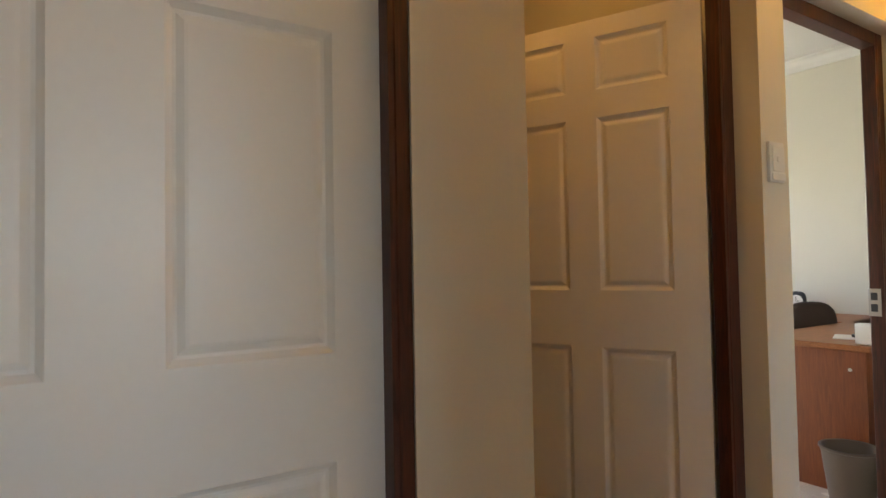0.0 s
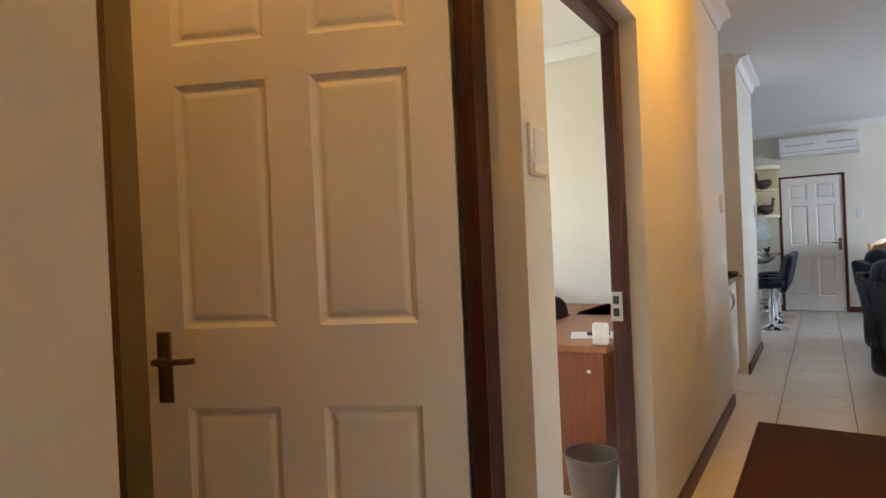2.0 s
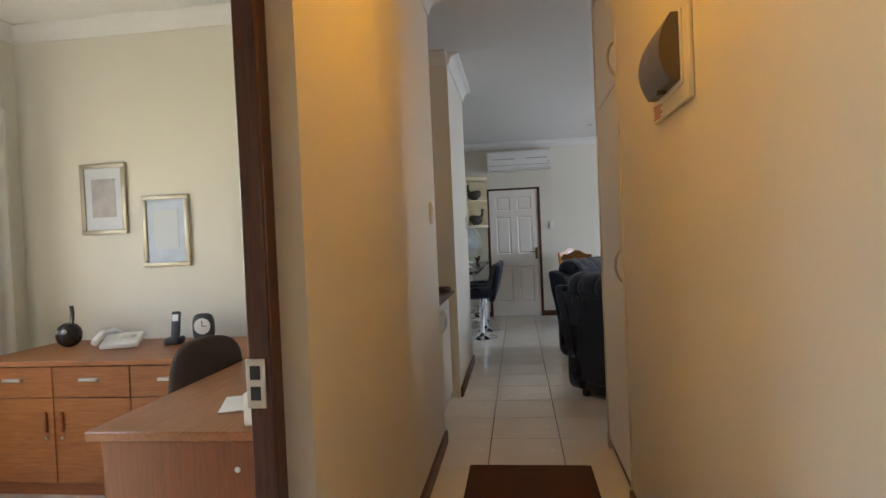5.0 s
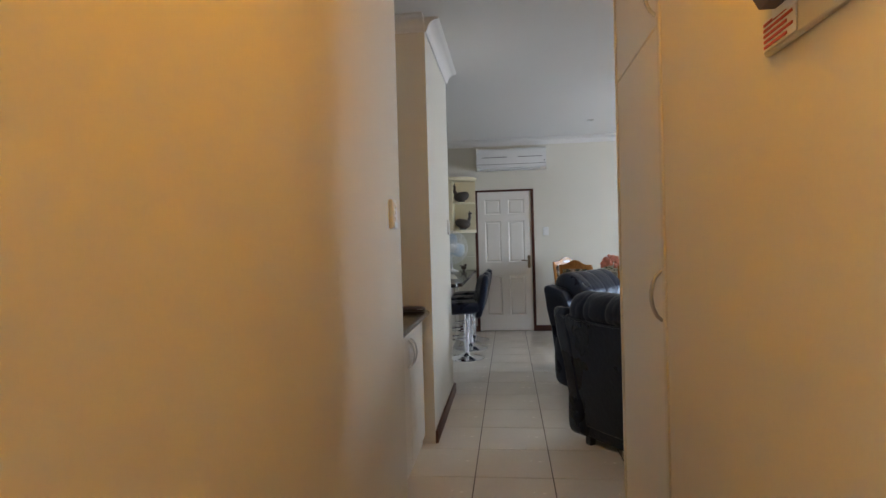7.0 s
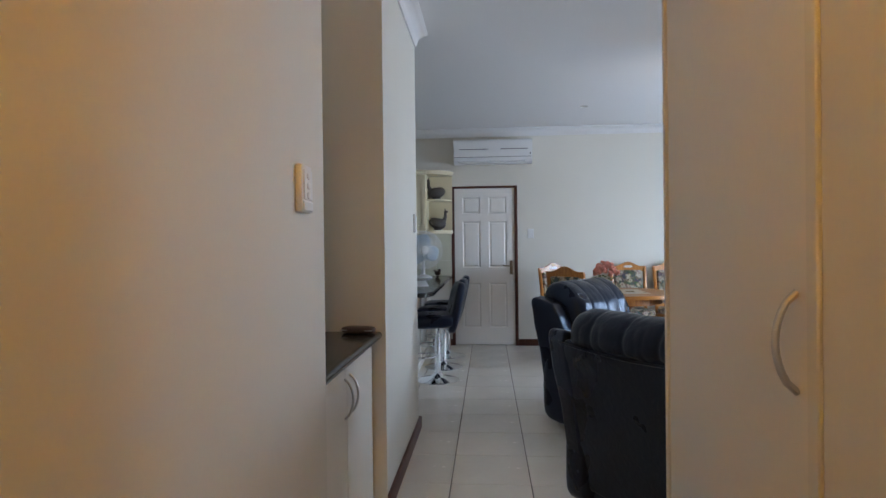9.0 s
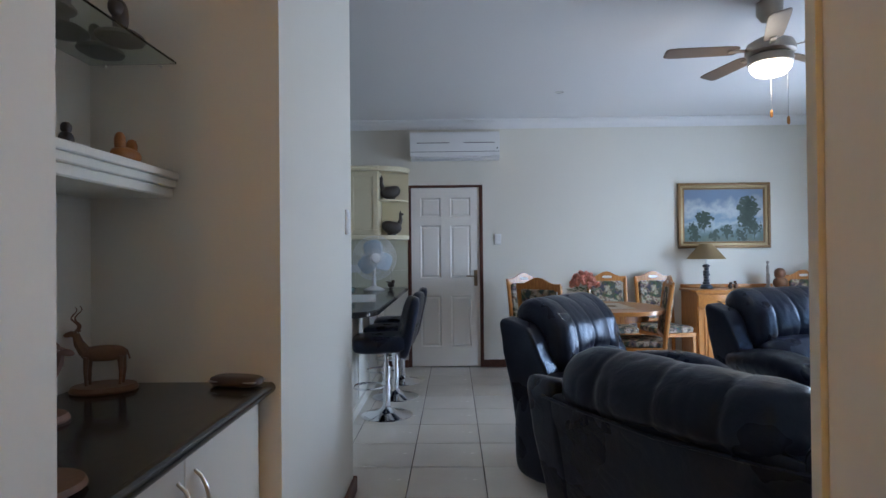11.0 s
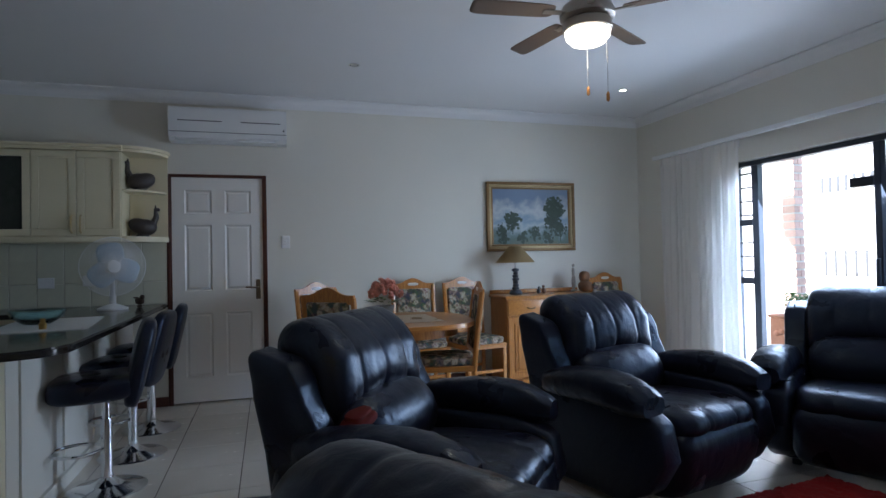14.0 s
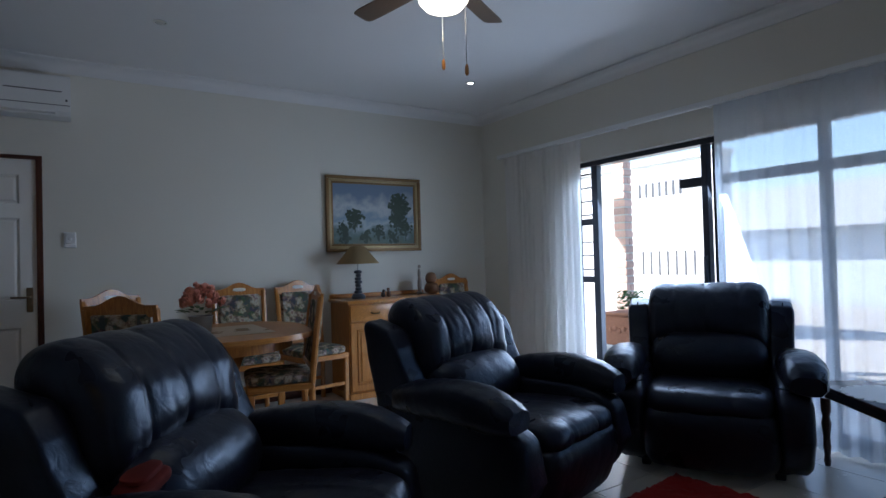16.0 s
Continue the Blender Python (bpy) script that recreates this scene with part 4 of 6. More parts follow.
ck = thing("desk_clock", pose(5.60, 4.44, desk_z, 0, 0, -80), "black arched desk clock with a white dial", "clock")
part("case", turned(pillow(0.13, 0.05, 0.17, 0.6), pose(0, 0, 0.085)), FRAME, ck)
dial = part("dial", turned(lathe([(0.048, 0), (0.048, 0.003)], 24), pose(0, -0.024, 0.095, 90)), PLASTIC, ck)
part("minute_hand", boxed(-0.002, -0.029, 0.095, 0.002, -0.027, 0.13), FRAME, dial)
part("hour_hand", boxed(-0.002, -0.029, 0.093, 0.026, -0.027, 0.097), FRAME, dial)
mg = thing("paper_holder", pose(4.05, 3.372, desk_z), "white curved paper holder on the desk", "holder")
part("body", boxed(-0.022, -0.036, 0, 0.022, 0.036, 0.105, bevel=0.010, seg=3), PLASTIC, mg)
pp = thing("papers", pose(4.31, 3.47, desk_z, 0, 0, 20), "loose white papers on the desk", "paper")
part("sheet", boxed(-0.10, -0.14, 0, 0.10, 0.14, 0.004), PLASTIC, pp)
part("pen_case", boxed(-0.03, -0.06, 0.004, 0.02, 0.06, 0.02, bevel=0.005), FRAME, pp, "black pen case")
bn = thing("waste_bin", pose(3.888, 3.385, 0) @ Matrix.Diagonal((0.88, 0.88, 0.98, 1)), "grey-brown ribbed plastic waste basket by the desk", "bin")
BIN = surface("taupe_plastic", (0.15, 0.12, 0.095), 0.5, grain=60, vary=0.05)
bm = bmesh.new()
rr = [(0.095, 0.0)] + [(0.10 + 0.035 * i / 24 + (0.002 if i % 2 else 0), 0.27 * (i + 1) / 25) for i in range(25)] + [(0.145, 0.275), (0.145, 0.285), (0.132, 0.285), (0.09, 0.01)]
part("basket", lathe(rr, 28, bm), BIN, bn)


def picture(m, w, h, label, frame_mat, mount, middle, rim=0.03, deep=0.025):
    """A framed picture whose back lies on the wall and whose face looks to -y."""
    t = thing("framed_picture", m, label, "picture")
    for x0, z0, x1, z1 in ((-w / 2, -h / 2, w / 2, -h / 2 + rim), (-w / 2, h / 2 - rim, w / 2, h / 2), (-w / 2, -h / 2 + rim, -w / 2 + rim, h / 2 - rim), (w / 2 - rim, -h / 2 + rim, w / 2, h / 2 - rim)):
        part("frame_bar", boxed(x0, -deep, z0, x1, 0, z1, bevel=0.005, seg=2), frame_mat, t)
    part("mount", boxed(-w / 2 + rim, -0.012, -h / 2 + rim, w / 2 - rim, -0.004, h / 2 - rim), mount, t)
    if middle:
        part("print", boxed(-w * 0.26, -0.014, -h * 0.26, w * 0.26, -0.012, h * 0.28), middle, t)
    return t


SILVER = surface("silver_gilt_frame", (0.40, 0.36, 0.28), 0.35, 0.6, grain=80, vary=0.15)
MOUNT = surface("white_card", (0.62, 0.66, 0.72), 0.7, grain=60, vary=0.03)
SKETCH = surface("grey_print", (0.42, 0.40, 0.42), 0.7, grain=12, vary=0.35, stain=6, stain_vary=0.2)
CERT = surface("blue_print", (0.55, 0.63, 0.75), 0.7, grain=14, vary=0.18, stain=5, stain_vary=0.1)
picture(pose(5.80, 5.195, 1.655, 0, 0, -90), 0.32, 0.46, "silver framed print with a grey drawing", SILVER, MOUNT, SKETCH)
picture(pose(5.80, 4.77, 1.43, 0, 0, -90), 0.32, 0.46, "silver framed certificate with pale blue print", SILVER, CERT, MOUNT)

# ---- kitchen ----
pn = thing("breakfast_bar", pose(0, 0, 0), "black granite breakfast bar on a white wall", "counter")
slab = bmesh.new()
outline = [(EAST - 0.004, 3.02), (9.10, 3.02)] + [(9.10 - 0.22 * math.sin(a), 3.24 - 0.22 * math.cos(a)) for a in [math.pi / 12 * i for i in range(1, 7)]] + [(8.88, 3.72), (EAST - 0.004, 3.72)]
lo = [slab.verts.new((x, y, 0.872)) for x, y in outline]
hi = [slab.verts.new((x, y, 0.910)) for x, y in outline]
slab.faces.new(lo[::-1])
slab.faces.new(hi)
for i in range(len(lo)):
    slab.faces.new((lo[i], lo[(i + 1) % len(lo)], hi[(i + 1) % len(lo)], hi[i]))
bmesh.ops.bevel(slab, geom=[e for e in slab.edges if abs(e.verts[0].co.z - e.verts[1].co.z) < 0.001], offset=0.010, segments=3, affect="EDGES")
part("slab", slab, GRANITE, pn, "polished black granite slab")
part("support_wall", boxed(9.16, 3.30, 0, EAST - 0.004, 3.42, 0.871), PAINT, pn)
part("end_panel", boxed(9.10, 3.30, 0, 9.157, 3.70, 0.871, bevel=0.003), CABINET, pn, "cream end panel")
part("plinth", boxed(9.165, 3.28, 0, EAST - 0.03, 3.299, 0.08), PAINT, pn)
for i in range(4):
    part("panel_batten", boxed(9.30 + 0.6 * i, 3.288, 0.09, 9.33 + 0.6 * i, 3.299, 0.868), PAINT, pn)
wt = thing("kitchen_worktop", pose(0, 0, 0), "black granite worktop along the tiled wall", "counter")
part("slab", boxed(11.12, 3.724, 0.872, EAST - 0.014, 5.78, 0.91, bevel=0.006), GRANITE, wt)
part("base_unit", boxed(11.18, 3.724, 0, EAST - 0.014, 5.78, 0.871), CABINET, wt)

SPLASH = surface("pale_green_tile", (0.62, 0.62, 0.50), 0.22, grain=20, vary=0.03, stain=3, stain_vary=0.05, piece=0.05)
sp = thing("backsplash", pose(0, 0, 0), "cream and pale green glazed wall tiles", "tiles", kind="structure")
tile_data = mesh("backsplash_tile", boxed(-0.008, -0.098, -0.098, 0, 0.098, 0.098, bevel=0.003), SPLASH)
for j in range(3):
    for i in range(13):
        ob = new("tile", tile_data)
        ob.parent = sp
        ob.matrix_basis = pose(EAST - 0.001, 3.12 + 0.2 * i, 0.91 + 0.10 + 0.2 * j - (0.02 if j == 2 else 0))
for y, z in ((3.62, 1.13), (3.32, 1.16), (3.95, 1.12)):
    so = thing("wall_socket", pose(EAST - 0.010, y, z, 0, 0, -90), "white double wall socket on the tiles", "socket")
    part("cover_plate", boxed(-0.06, -0.010, -0.045, 0.06, 0, 0.045, bevel=0.003), PLASTIC, so)
    for x in (-0.03, 0.03):
        part("rocker", boxed(x - 0.012, -0.014, 0.008, x + 0.012, -0.010, 0.028, bevel=0.001), PLASTIC, so)


def panel_door(parent, x0, x1, z0, z1, y, glazed=None):
    """A framed cabinet door with its face to -y at y."""
    bm = bmesh.new()
    r = 0.055
    for b in ((x0, z0, x1, z0 + r), (x0, z1 - r, x1, z1), (x0, z0 + r, x0 + r, z1 - r), (x1 - r, z0 + r, x1, z1 - r)):
        box(bm, b[0], y, b[1], b[2], y + 0.02, b[3], 0.003)
    d = part("cabinet_door", bm, CABINET, parent)
    if glazed:
        part("pane", boxed(x0 + r, y + 0.008, z0 + r, x1 - r, y + 0.012, z1 - r), glazed, d, "dark glass pane")
    else:
        part("panel", boxed(x0 + r, y + 0.006, z0 + r, x1 - r, y + 0.016, z1 - r, bevel=0.004), CABINET, d)
    return d


BRASS = surface("cream_and_brass", (0.62, 0.50, 0.28), 0.3, 0.5, grain=90, vary=0.1)
DARKGLASS = surface("dark_cabinet_glass", (0.03, 0.035, 0.03), 0.08, grain=20, vary=0.3)
uc = thing("wall_cabinet", pose(11.40, 5.70, 0, 0, 0, -90), "cream kitchen wall cabinets with a moulded top", "cabinet")
part("carcass", boxed(0, 0.022, 1.50, 2.385, 0.315, 2.20), CABINET, uc)
part("bottom_rail", boxed(0, -0.015, 1.455, 2.385, 0.315, 1.498, bevel=0.005, seg=2), CABINET, uc)
part("top_moulding", boxed(0, -0.02, 2.202, 2.40, 0.315, 2.225, bevel=0.004), CABINET, uc)
part("crown", boxed(0, -0.035, 2.226, 2.40, 0.315, 2.252, bevel=0.008, seg=2), CABINET, uc)
for i, (x0, x1) in enumerate(((2.065, 2.38), (1.745, 2.06), (1.36, 1.74), (1.0, 1.355), (0.62, 0.995), (0.2, 0.615))):
    dr = panel_door(uc, x0, x1, 1.505, 2.195, 0, DARKGLASS if i == 2 else None)
    hx = x0 + 0.03 if i % 2 == 0 else x1 - 0.03
    part("handle", tube([(hx, 0, 1.53), (hx, -0.025, 1.545), (hx, -0.028, 1.60), (hx, -0.025, 1.655), (hx, 0, 1.67)], 0.009), BRASS, dr, "cream and brass bow handle")
cs = thing("corner_shelf_unit", pose(11.715, 3.312, 0, 0, 0, 0), "rounded cream open shelf unit beside the door", "shelf")


def quarter(z0, z1, r=0.315, grow=0.0):
    bm = bmesh.new()
    rim = [(-(r + grow) * math.cos(a), -(r + grow) * math.sin(a)) for a in [math.pi / 2 * i / 12 for i in range(13)]]
    lo = [bm.verts.new((x, y, z0)) for x, y in [(0, 0)] + rim]
    hi = [bm.verts.new((x, y, z1)) for x, y in [(0, 0)] + rim]
    bm.faces.new(lo[::-1])
    bm.faces.new(hi)
    for i in range(len(lo)):
        bm.faces.new((lo[i], lo[(i + 1) % len(lo)], hi[(i + 1) % len(lo)], hi[i]))
    return bm


for z0, z1, g in ((1.455, 1.498, 0.01), (1.875, 1.892, 0), (2.202, 2.225, 0.012), (2.226, 2.252, 0.025)):
    part("shelf_board", quarter(z0, z1, 0.30, g), CABINET, cs)
part("back_panel", boxed(-0.012, -0.305, 1.499, 0, -0.001, 2.201), CABINET, cs)


def guinea_fowl(m, label, head):
    bm = bmesh.new()
    pillow(0.20, 0.13, 0.13, 0.9, 20, 12, lambda v: Vector((v.x, v.y, v.z + 0.25 * abs(v.x) * (v.x > 0))), bm, (0, 0, 0.075))
    tube([(-0.07, 0, 0.10), (-0.095, 0, 0.16), (-0.09, 0, 0.205)], 0.026, 8, bm, 0.014)
    pillow(0.05, 0.03, 0.03, 0.9, 10, 6, None, bm, (-0.10, 0, 0.215))
    pillow(0.014, 0.012, 0.03, 0.9, 8, 6, None, bm, (-0.09, 0, 0.235))
    lathe([(0.05, 0), (0.045, 0.02), (0.02, 0.03)], 12, bm)
    for v in bm.verts:
        v.co *= 1.12
    ob = place(tagged(new("guinea_fowl_carving", mesh("guinea_fowl_carving", bm, surface("speckled_bird", (0.055, 0.045, 0.04), 0.5, grain=120, vary=0.6))), label, "figurine"), m)
    return ob


guinea_fowl(pose(11.60, 3.20, 1.893, 0, 0, -70), "dark speckled guinea fowl carving on the upper shelf", 1)
guinea_fowl(pose(11.60, 3.19, 1.499, 0, 0, 110), "dark speckled guinea fowl carving on the lower shelf", 1)


def bar_stool(m):
    t = thing("bar_stool", m, "black padded bar stool on a chrome pedestal", "stool", "stools at the breakfast bar")
    part("base_plate", lathe([(0.205, 0.0), (0.207, 0.006), (0.19, 0.014), (0.09, 0.032), (0.045, 0.06), (0.035, 0.075)], 36), CHROME, t)
    part("column", tube([(0, 0, 0.07), (0, 0, 0.40)], 0.03, 18), CHROME, t)
    part("gas_lift", tube([(0, 0, 0.40), (0, 0, 0.52)], 0.019, 14), CHROME, t)
    ring = tube([(0.0 + 0.125 * math.cos(a), 0.14 + 0.125 * math.sin(a), 0.24) for a in [6.28318 * i / 24 for i in range(25)]], 0.009, 8)
    part("footrest", ring, CHROME, t)
    part("footrest_arm", tube([(0, 0.03, 0.24), (0, 0.03, 0.24), (0, 0.06, 0.24)], 0.012, 8), CHROME, t)
    STOOL = LEATHER
    seat = pillow(0.45, 0.46, 0.14, 0.5, 36, 16, lambda v: tufts(3, 0.44, 0.06)(Vector((v.x, v.y, v.z + 0.10 * max(0, -v.y) ** 1.5))))
    part("seat", turned(seat, pose(0, 0.05, 0.585)), STOOL, t)
    bk = pillow(0.45, 0.095, 0.50, 0.5, 36, 20, lambda v: Vector((v.x * (0.92 - 0.25 * max(0, v.z)), v.y + 0.25 * v.x ** 2, v.z)))
    part("backrest", turned(bk, pose(0, -0.175, 0.705, 13)), STOOL, t)
    part("lever", tube([(0.0, 0, 0.52), (0.12, 0, 0.515), (0.17, 0, 0.50)], 0.005), CHROME, t)
    return t


st = bar_stool(pose(9.77, 3.045, 0, 0, 0, 12))
copy_thing(st, pose(10.37, 3.035, 0, 0, 0, -6))
copy_thing(st, pose(10.985, 3.03, 0, 0, 0, 4))

BLUEPL = surface("pale_blue_plastic", (0.42, 0.55, 0.66), 0.3, grain=40, vary=0.03)
fn = thing("desk_fan", pose(11.22, 3.34, 0.911, 0, 0, -72), "white desk fan with a round pale blue grille", "fan")
part("base", lathe([(0.11, 0), (0.112, 0.012), (0.07, 0.03), (0.025, 0.045), (0.02, 0.13)], 28), PLASTIC, fn)
part("neck", tube([(0, 0, 0.12), (0, 0, 0.34)], 0.016), PLASTIC, fn)
part("motor", turned(lathe([(0.03, -0.09), (0.05, -0.06), (0.05, 0.0), (0.03, 0.02)], 20), pose(0, 0, 0.34, 90)), PLASTIC, fn)
gr = bmesh.new()
for i in range(96):
    a = 6.28318 * i / 96
    for s in (-1, 1):
        tube([(0.045 * math.cos(a), s * 0.055 - 0.045, 0.045 * math.sin(a)), (0.15 * math.cos(a), s * 0.05 - 0.045, 0.15 * math.sin(a)), (0.228 * math.cos(a), s * 0.012 - 0.045, 0.228 * math.sin(a))], 0.0019, 4, gr)
for r in (0.23, 0.15, 0.09):
    tube([(r * math.cos(6.28318 * i / 40), -0.045 - (0.0 if r > 0.2 else 0.05), r * math.sin(6.28318 * i / 40)) for i in range(41)], 0.003 if r > 0.2 else 0.0013, 5, gr)
part("grille", turned(gr, pose(0, 0, 0.34)), PLASTIC, fn)
hub = part("hub_cap", turned(lathe([(0.048, 0), (0.046, 0.012), (0.02, 0.02)], 24), pose(0, -0.100, 0.34, 90)), PLASTIC, fn, "white fan hub with a logo shape")
for i in range(3):
    bl = bmesh.new()
    pillow(0.18, 0.012, 0.19, 0.7, 18, 8, lambda v: Vector((v.x + 0.10, v.y + 0.25 * v.z, v.z)), bl)
    part("fan_blade", turned(bl, pose(0, -0.045, 0.34) @ pose(0, 0, 0, 0, 120 * i + 20)), BLUEPL, fn, "pale blue plastic blade")
bird = lump_figure("bird_carving", pose(11.38, 3.18, 0.911, 0, 0, 30), "small dark carved bird on the bar", [(0.13, 0.055, 0.06, 0, 0, 0.05), (0.04, 0.035, 0.04, -0.06, 0, 0.085), (0.08, 0.03, 0.014, 0.085, 0, 0.075), (0.05, 0.04, 0.02, 0, 0, 0.01)], DARKCLAY)
cl = thing("table_cloth", pose(10.10, 3.42, 0.911, 0, 0, 8), "white lace cloth on the breakfast bar", "cloth")
part("lace", boxed(-0.42, -0.22, 0, 0.42, 0.22, 0.004), PLASTIC, cl)
for i in range(18):
    for s in (-1, 1):
        part("scallop", lathe([(0.026, 0), (0.026, 0.0035)], 8, None, (-0.40 + 0.047 * i, s * 0.22, 0)), PLASTIC, cl)
ds = thing("glass_dish", pose(10.15, 3.50, 0.915), "pale blue glass bowl on the lace cloth", "bowl")
part("bowl", lathe([(0.07, 0), (0.09, 0.012), (0.135, 0.045), (0.15, 0.085), (0.145, 0.085), (0.125, 0.045), (0.08, 0.02), (0.01, 0.016)], 32), glass("blue_glass", (0.62, 0.86, 0.88), 0.15), ds)
cd = thing("cruet", pose(9.80, 3.36, 0.915), "small brass cruet beside the bowl", "cruet")
part("body", lathe([(0.018, 0), (0.02, 0.03), (0.012, 0.04), (0.014, 0.055), (0.004, 0.06)], 14), surface("brass", (0.5, 0.32, 0.1), 0.3, 1.0), cd)

# ---- living and dining room ----
ac = thing("air_conditioner", pose(EAST, 2.475, 2.345, 0, 0, -90), "white split air conditioner high on the wall", "air conditioner")
ab = bmesh.new()
prof = [(0, 0), (-0.15, 0.0), (-0.19, 0.03), (-0.205, 0.09), (-0.205, 0.24), (-0.19, 0.285), (-0.15, 0.30), (0, 0.30)]
ends = [[ab.verts.new((x, y, z)) for y, z in prof] for x in (-0.495, 0.495)]
for i in range(len(prof)):
    ab.faces.new((ends[0][i], ends[0][(i + 1) % len(prof)], ends[1][(i + 1) % len(prof)], ends[1][i]))
ab.faces.new(ends[0][::-1])
ab.faces.new(ends[1])
part("casing", ab, PLASTIC, ac, smooth=30)
part("air_flap", turned(boxed(-0.44, -0.03, -0.003, 0.40, 0.03, 0.003, bevel=0.002), pose(0, -0.182, 0.018, 40)), PLASTIC, ac)
for x0, x1 in ((-0.42, -0.06), (0.10, 0.44)):
    part("grille_line", boxed(x0, -0.2075, 0.165, x1, -0.204, 0.173), SMOKE, ac, "grey grille line")
part("panel_joint", boxed(-0.49, -0.2065, 0.068, 0.49, -0.204, 0.073), SMOKE, ac)
part("indicator", boxed(0.462, -0.208, 0.10, 0.475, -0.204, 0.115), FRAME, ac)


def landscape():
    """Oil colours: cloudy sky over a dark green valley."""
    m, nodes, links, p = shader("landscape_paint")
    co = nodes.new("ShaderNodeTexCoord")
    sep = nodes.new("ShaderNodeSeparateXYZ")
    links.new(co.outputs["Object"], sep.inputs[0])
    n = nodes.new("ShaderNodeTexNoise")
    n.inputs["Scale"].default_value, n.inputs["Detail"].default_value = 9, 8
    links.new(co.outputs["Object"], n.inputs["Vector"])
    ad = nodes.new("ShaderNodeMath")
    ad.operation = "MULTIPLY_ADD"
    links.new(n.outputs["Fac"], ad.inputs[0])
    ad.inputs[1].default_value = 0.35
    links.new(sep.outputs["Z"], ad.inputs[2])
    r = nodes.new("ShaderNodeValToRGB")
    e = r.color_ramp.elements
    e[0].position, e[0].color = 0.0, (0.045, 0.06, 0.045, 1)
    e[1].position, e[1].color = 0.66, (0.15, 0.21, 0.31, 1)
    for pos, c in ((0.14, (0.10, 0.12, 0.08)), (0.23, (0.08, 0.13, 0.11)), (0.30, (0.13, 0.19, 0.19)), (0.37, (0.36, 0.42, 0.45)), (0.44, (0.19, 0.28, 0.37)), (0.53, (0.44, 0.47, 0.49))):
        k = e.new(pos)
        k.color = (*c, 1)
    links.new(ad.outputs[0], r.inputs["Fac"])
    links.new(r.outputs["Color"], p.inputs["Base Color"])
    p.inputs["Roughness"].default_value = 0.45
    return m


pt = thing("landscape_painting", pose(EAST, -0.545, 1.69, 0, 0, -90), "framed oil painting of trees under a cloudy sky", "painting")
GILT = surface("brown_gilt_frame", (0.22, 0.13, 0.05), 0.4, 0.3, grain=60, vary=0.2)
DULL = surface("dull_gold_slip", (0.42, 0.32, 0.17), 0.4, 0.5, grain=60, vary=0.1)
w, h = 1.03, 0.735
for r0, r1, d0, c in ((0, 0.03, 0.04, GILT), (0.03, 0.055, 0.03, DULL), (0.055, 0.075, 0.022, GILT)):
    for b in ((-w / 2 + r0, -h / 2 + r0, w / 2 - r0, -h / 2 + r1), (-w / 2 + r0, h / 2 - r1, w / 2 - r0, h / 2 - r0), (-w / 2 + r0, -h / 2 + r1, -w / 2 + r1, h / 2 - r1), (w / 2 - r1, -h / 2 + r1, w / 2 - r0, h / 2 - r1)):
        part("frame_bar", boxed(b[0], -d0, b[1], b[2], -0.002, b[3], bevel=0.006, seg=2), c, pt)
cv = part("canvas", boxed(-w / 2 + 0.075, -0.016, 0.0, w / 2 - 0.075, -0.006, h - 0.15), landscape(), pt)
cv.matrix_basis = pose(0, 0, -h / 2 + 0.075)
LEAFP = surface("painted_tree", (0.030, 0.055, 0.035), 0.5, grain=70, vary=0.5, stain=25, stain_vary=0.4)
for cx, cz, s, nn in ((0.27, 0.38, 0.15, 420), (0.24, 0.24, 0.11, 200), (-0.22, 0.25, 0.11, 240), (-0.34, 0.15, 0.08, 70), (0.04, 0.11, 0.08, 70), (0.34, 0.17, 0.11, 90), (-0.10, 0.07, 0.08, 60), (0.20, 0.07, 0.09, 60), (-0.33, 0.06, 0.08, 60)):
    tb = bmesh.new()
    for i in range(nn):
        a, q = random.random() * 6.28, random.random() ** 0.75 * (0.75 + 0.35 * noise.noise((cx * 9, 3 * math.sin(i), 0)))
        x, z, k = cx + s * q * math.cos(a), cz + s * q * math.sin(a) * 1.05, 0.006 + 0.013 * random.random()
        x = max(-0.425, min(0.425, x))
        z = max(0.014, min(0.565, z))
        tb.faces.new([tb.verts.new((x + k * math.cos(6.28 * j / 6) * random.uniform(0.6, 1.3), -0.0172 - 0.0003 * (i % 9), z + k * math.sin(6.28 * j / 6) * random.uniform(0.6, 1.3))) for j in range(6)])
    box(tb, cx - 0.003, -0.0168, max(0.02, cz - s * 1.3), cx + 0.006, -0.0162, cz)
    part("painted_foliage", tb, LEAFP, cv)

for x, y, lit in ((10.70, -1.03, True), (10.59, 1.49, False)):
    dl = thing("ceiling_spotlight", pose(x, y, H), "small recessed ceiling spotlight" + (", switched on" if lit else ", switched off"), "spotlight")
    part("ring", lathe([(0.042, -0.001), (0.042, -0.006), (0.030, -0.008), (0.028, -0.002)], 24), CHROME, dl)
    part("bulb", lathe([(0.026, -0.003), (0.024, -0.007), (0.01, -0.009)], 20), glowing("lit_bulb", (1, 0.95, 0.85), 5) if lit else STEEL, dl)
# Unseen fixtures added above the bulbs; the third hangs in the bathroom.
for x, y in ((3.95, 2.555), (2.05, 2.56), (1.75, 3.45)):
    cb = thing("corridor_lamp", pose(x, y, H), "small chrome ceiling lamp base, unseen, added above a bulb", "lamp")
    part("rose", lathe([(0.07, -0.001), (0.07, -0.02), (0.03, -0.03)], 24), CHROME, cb)

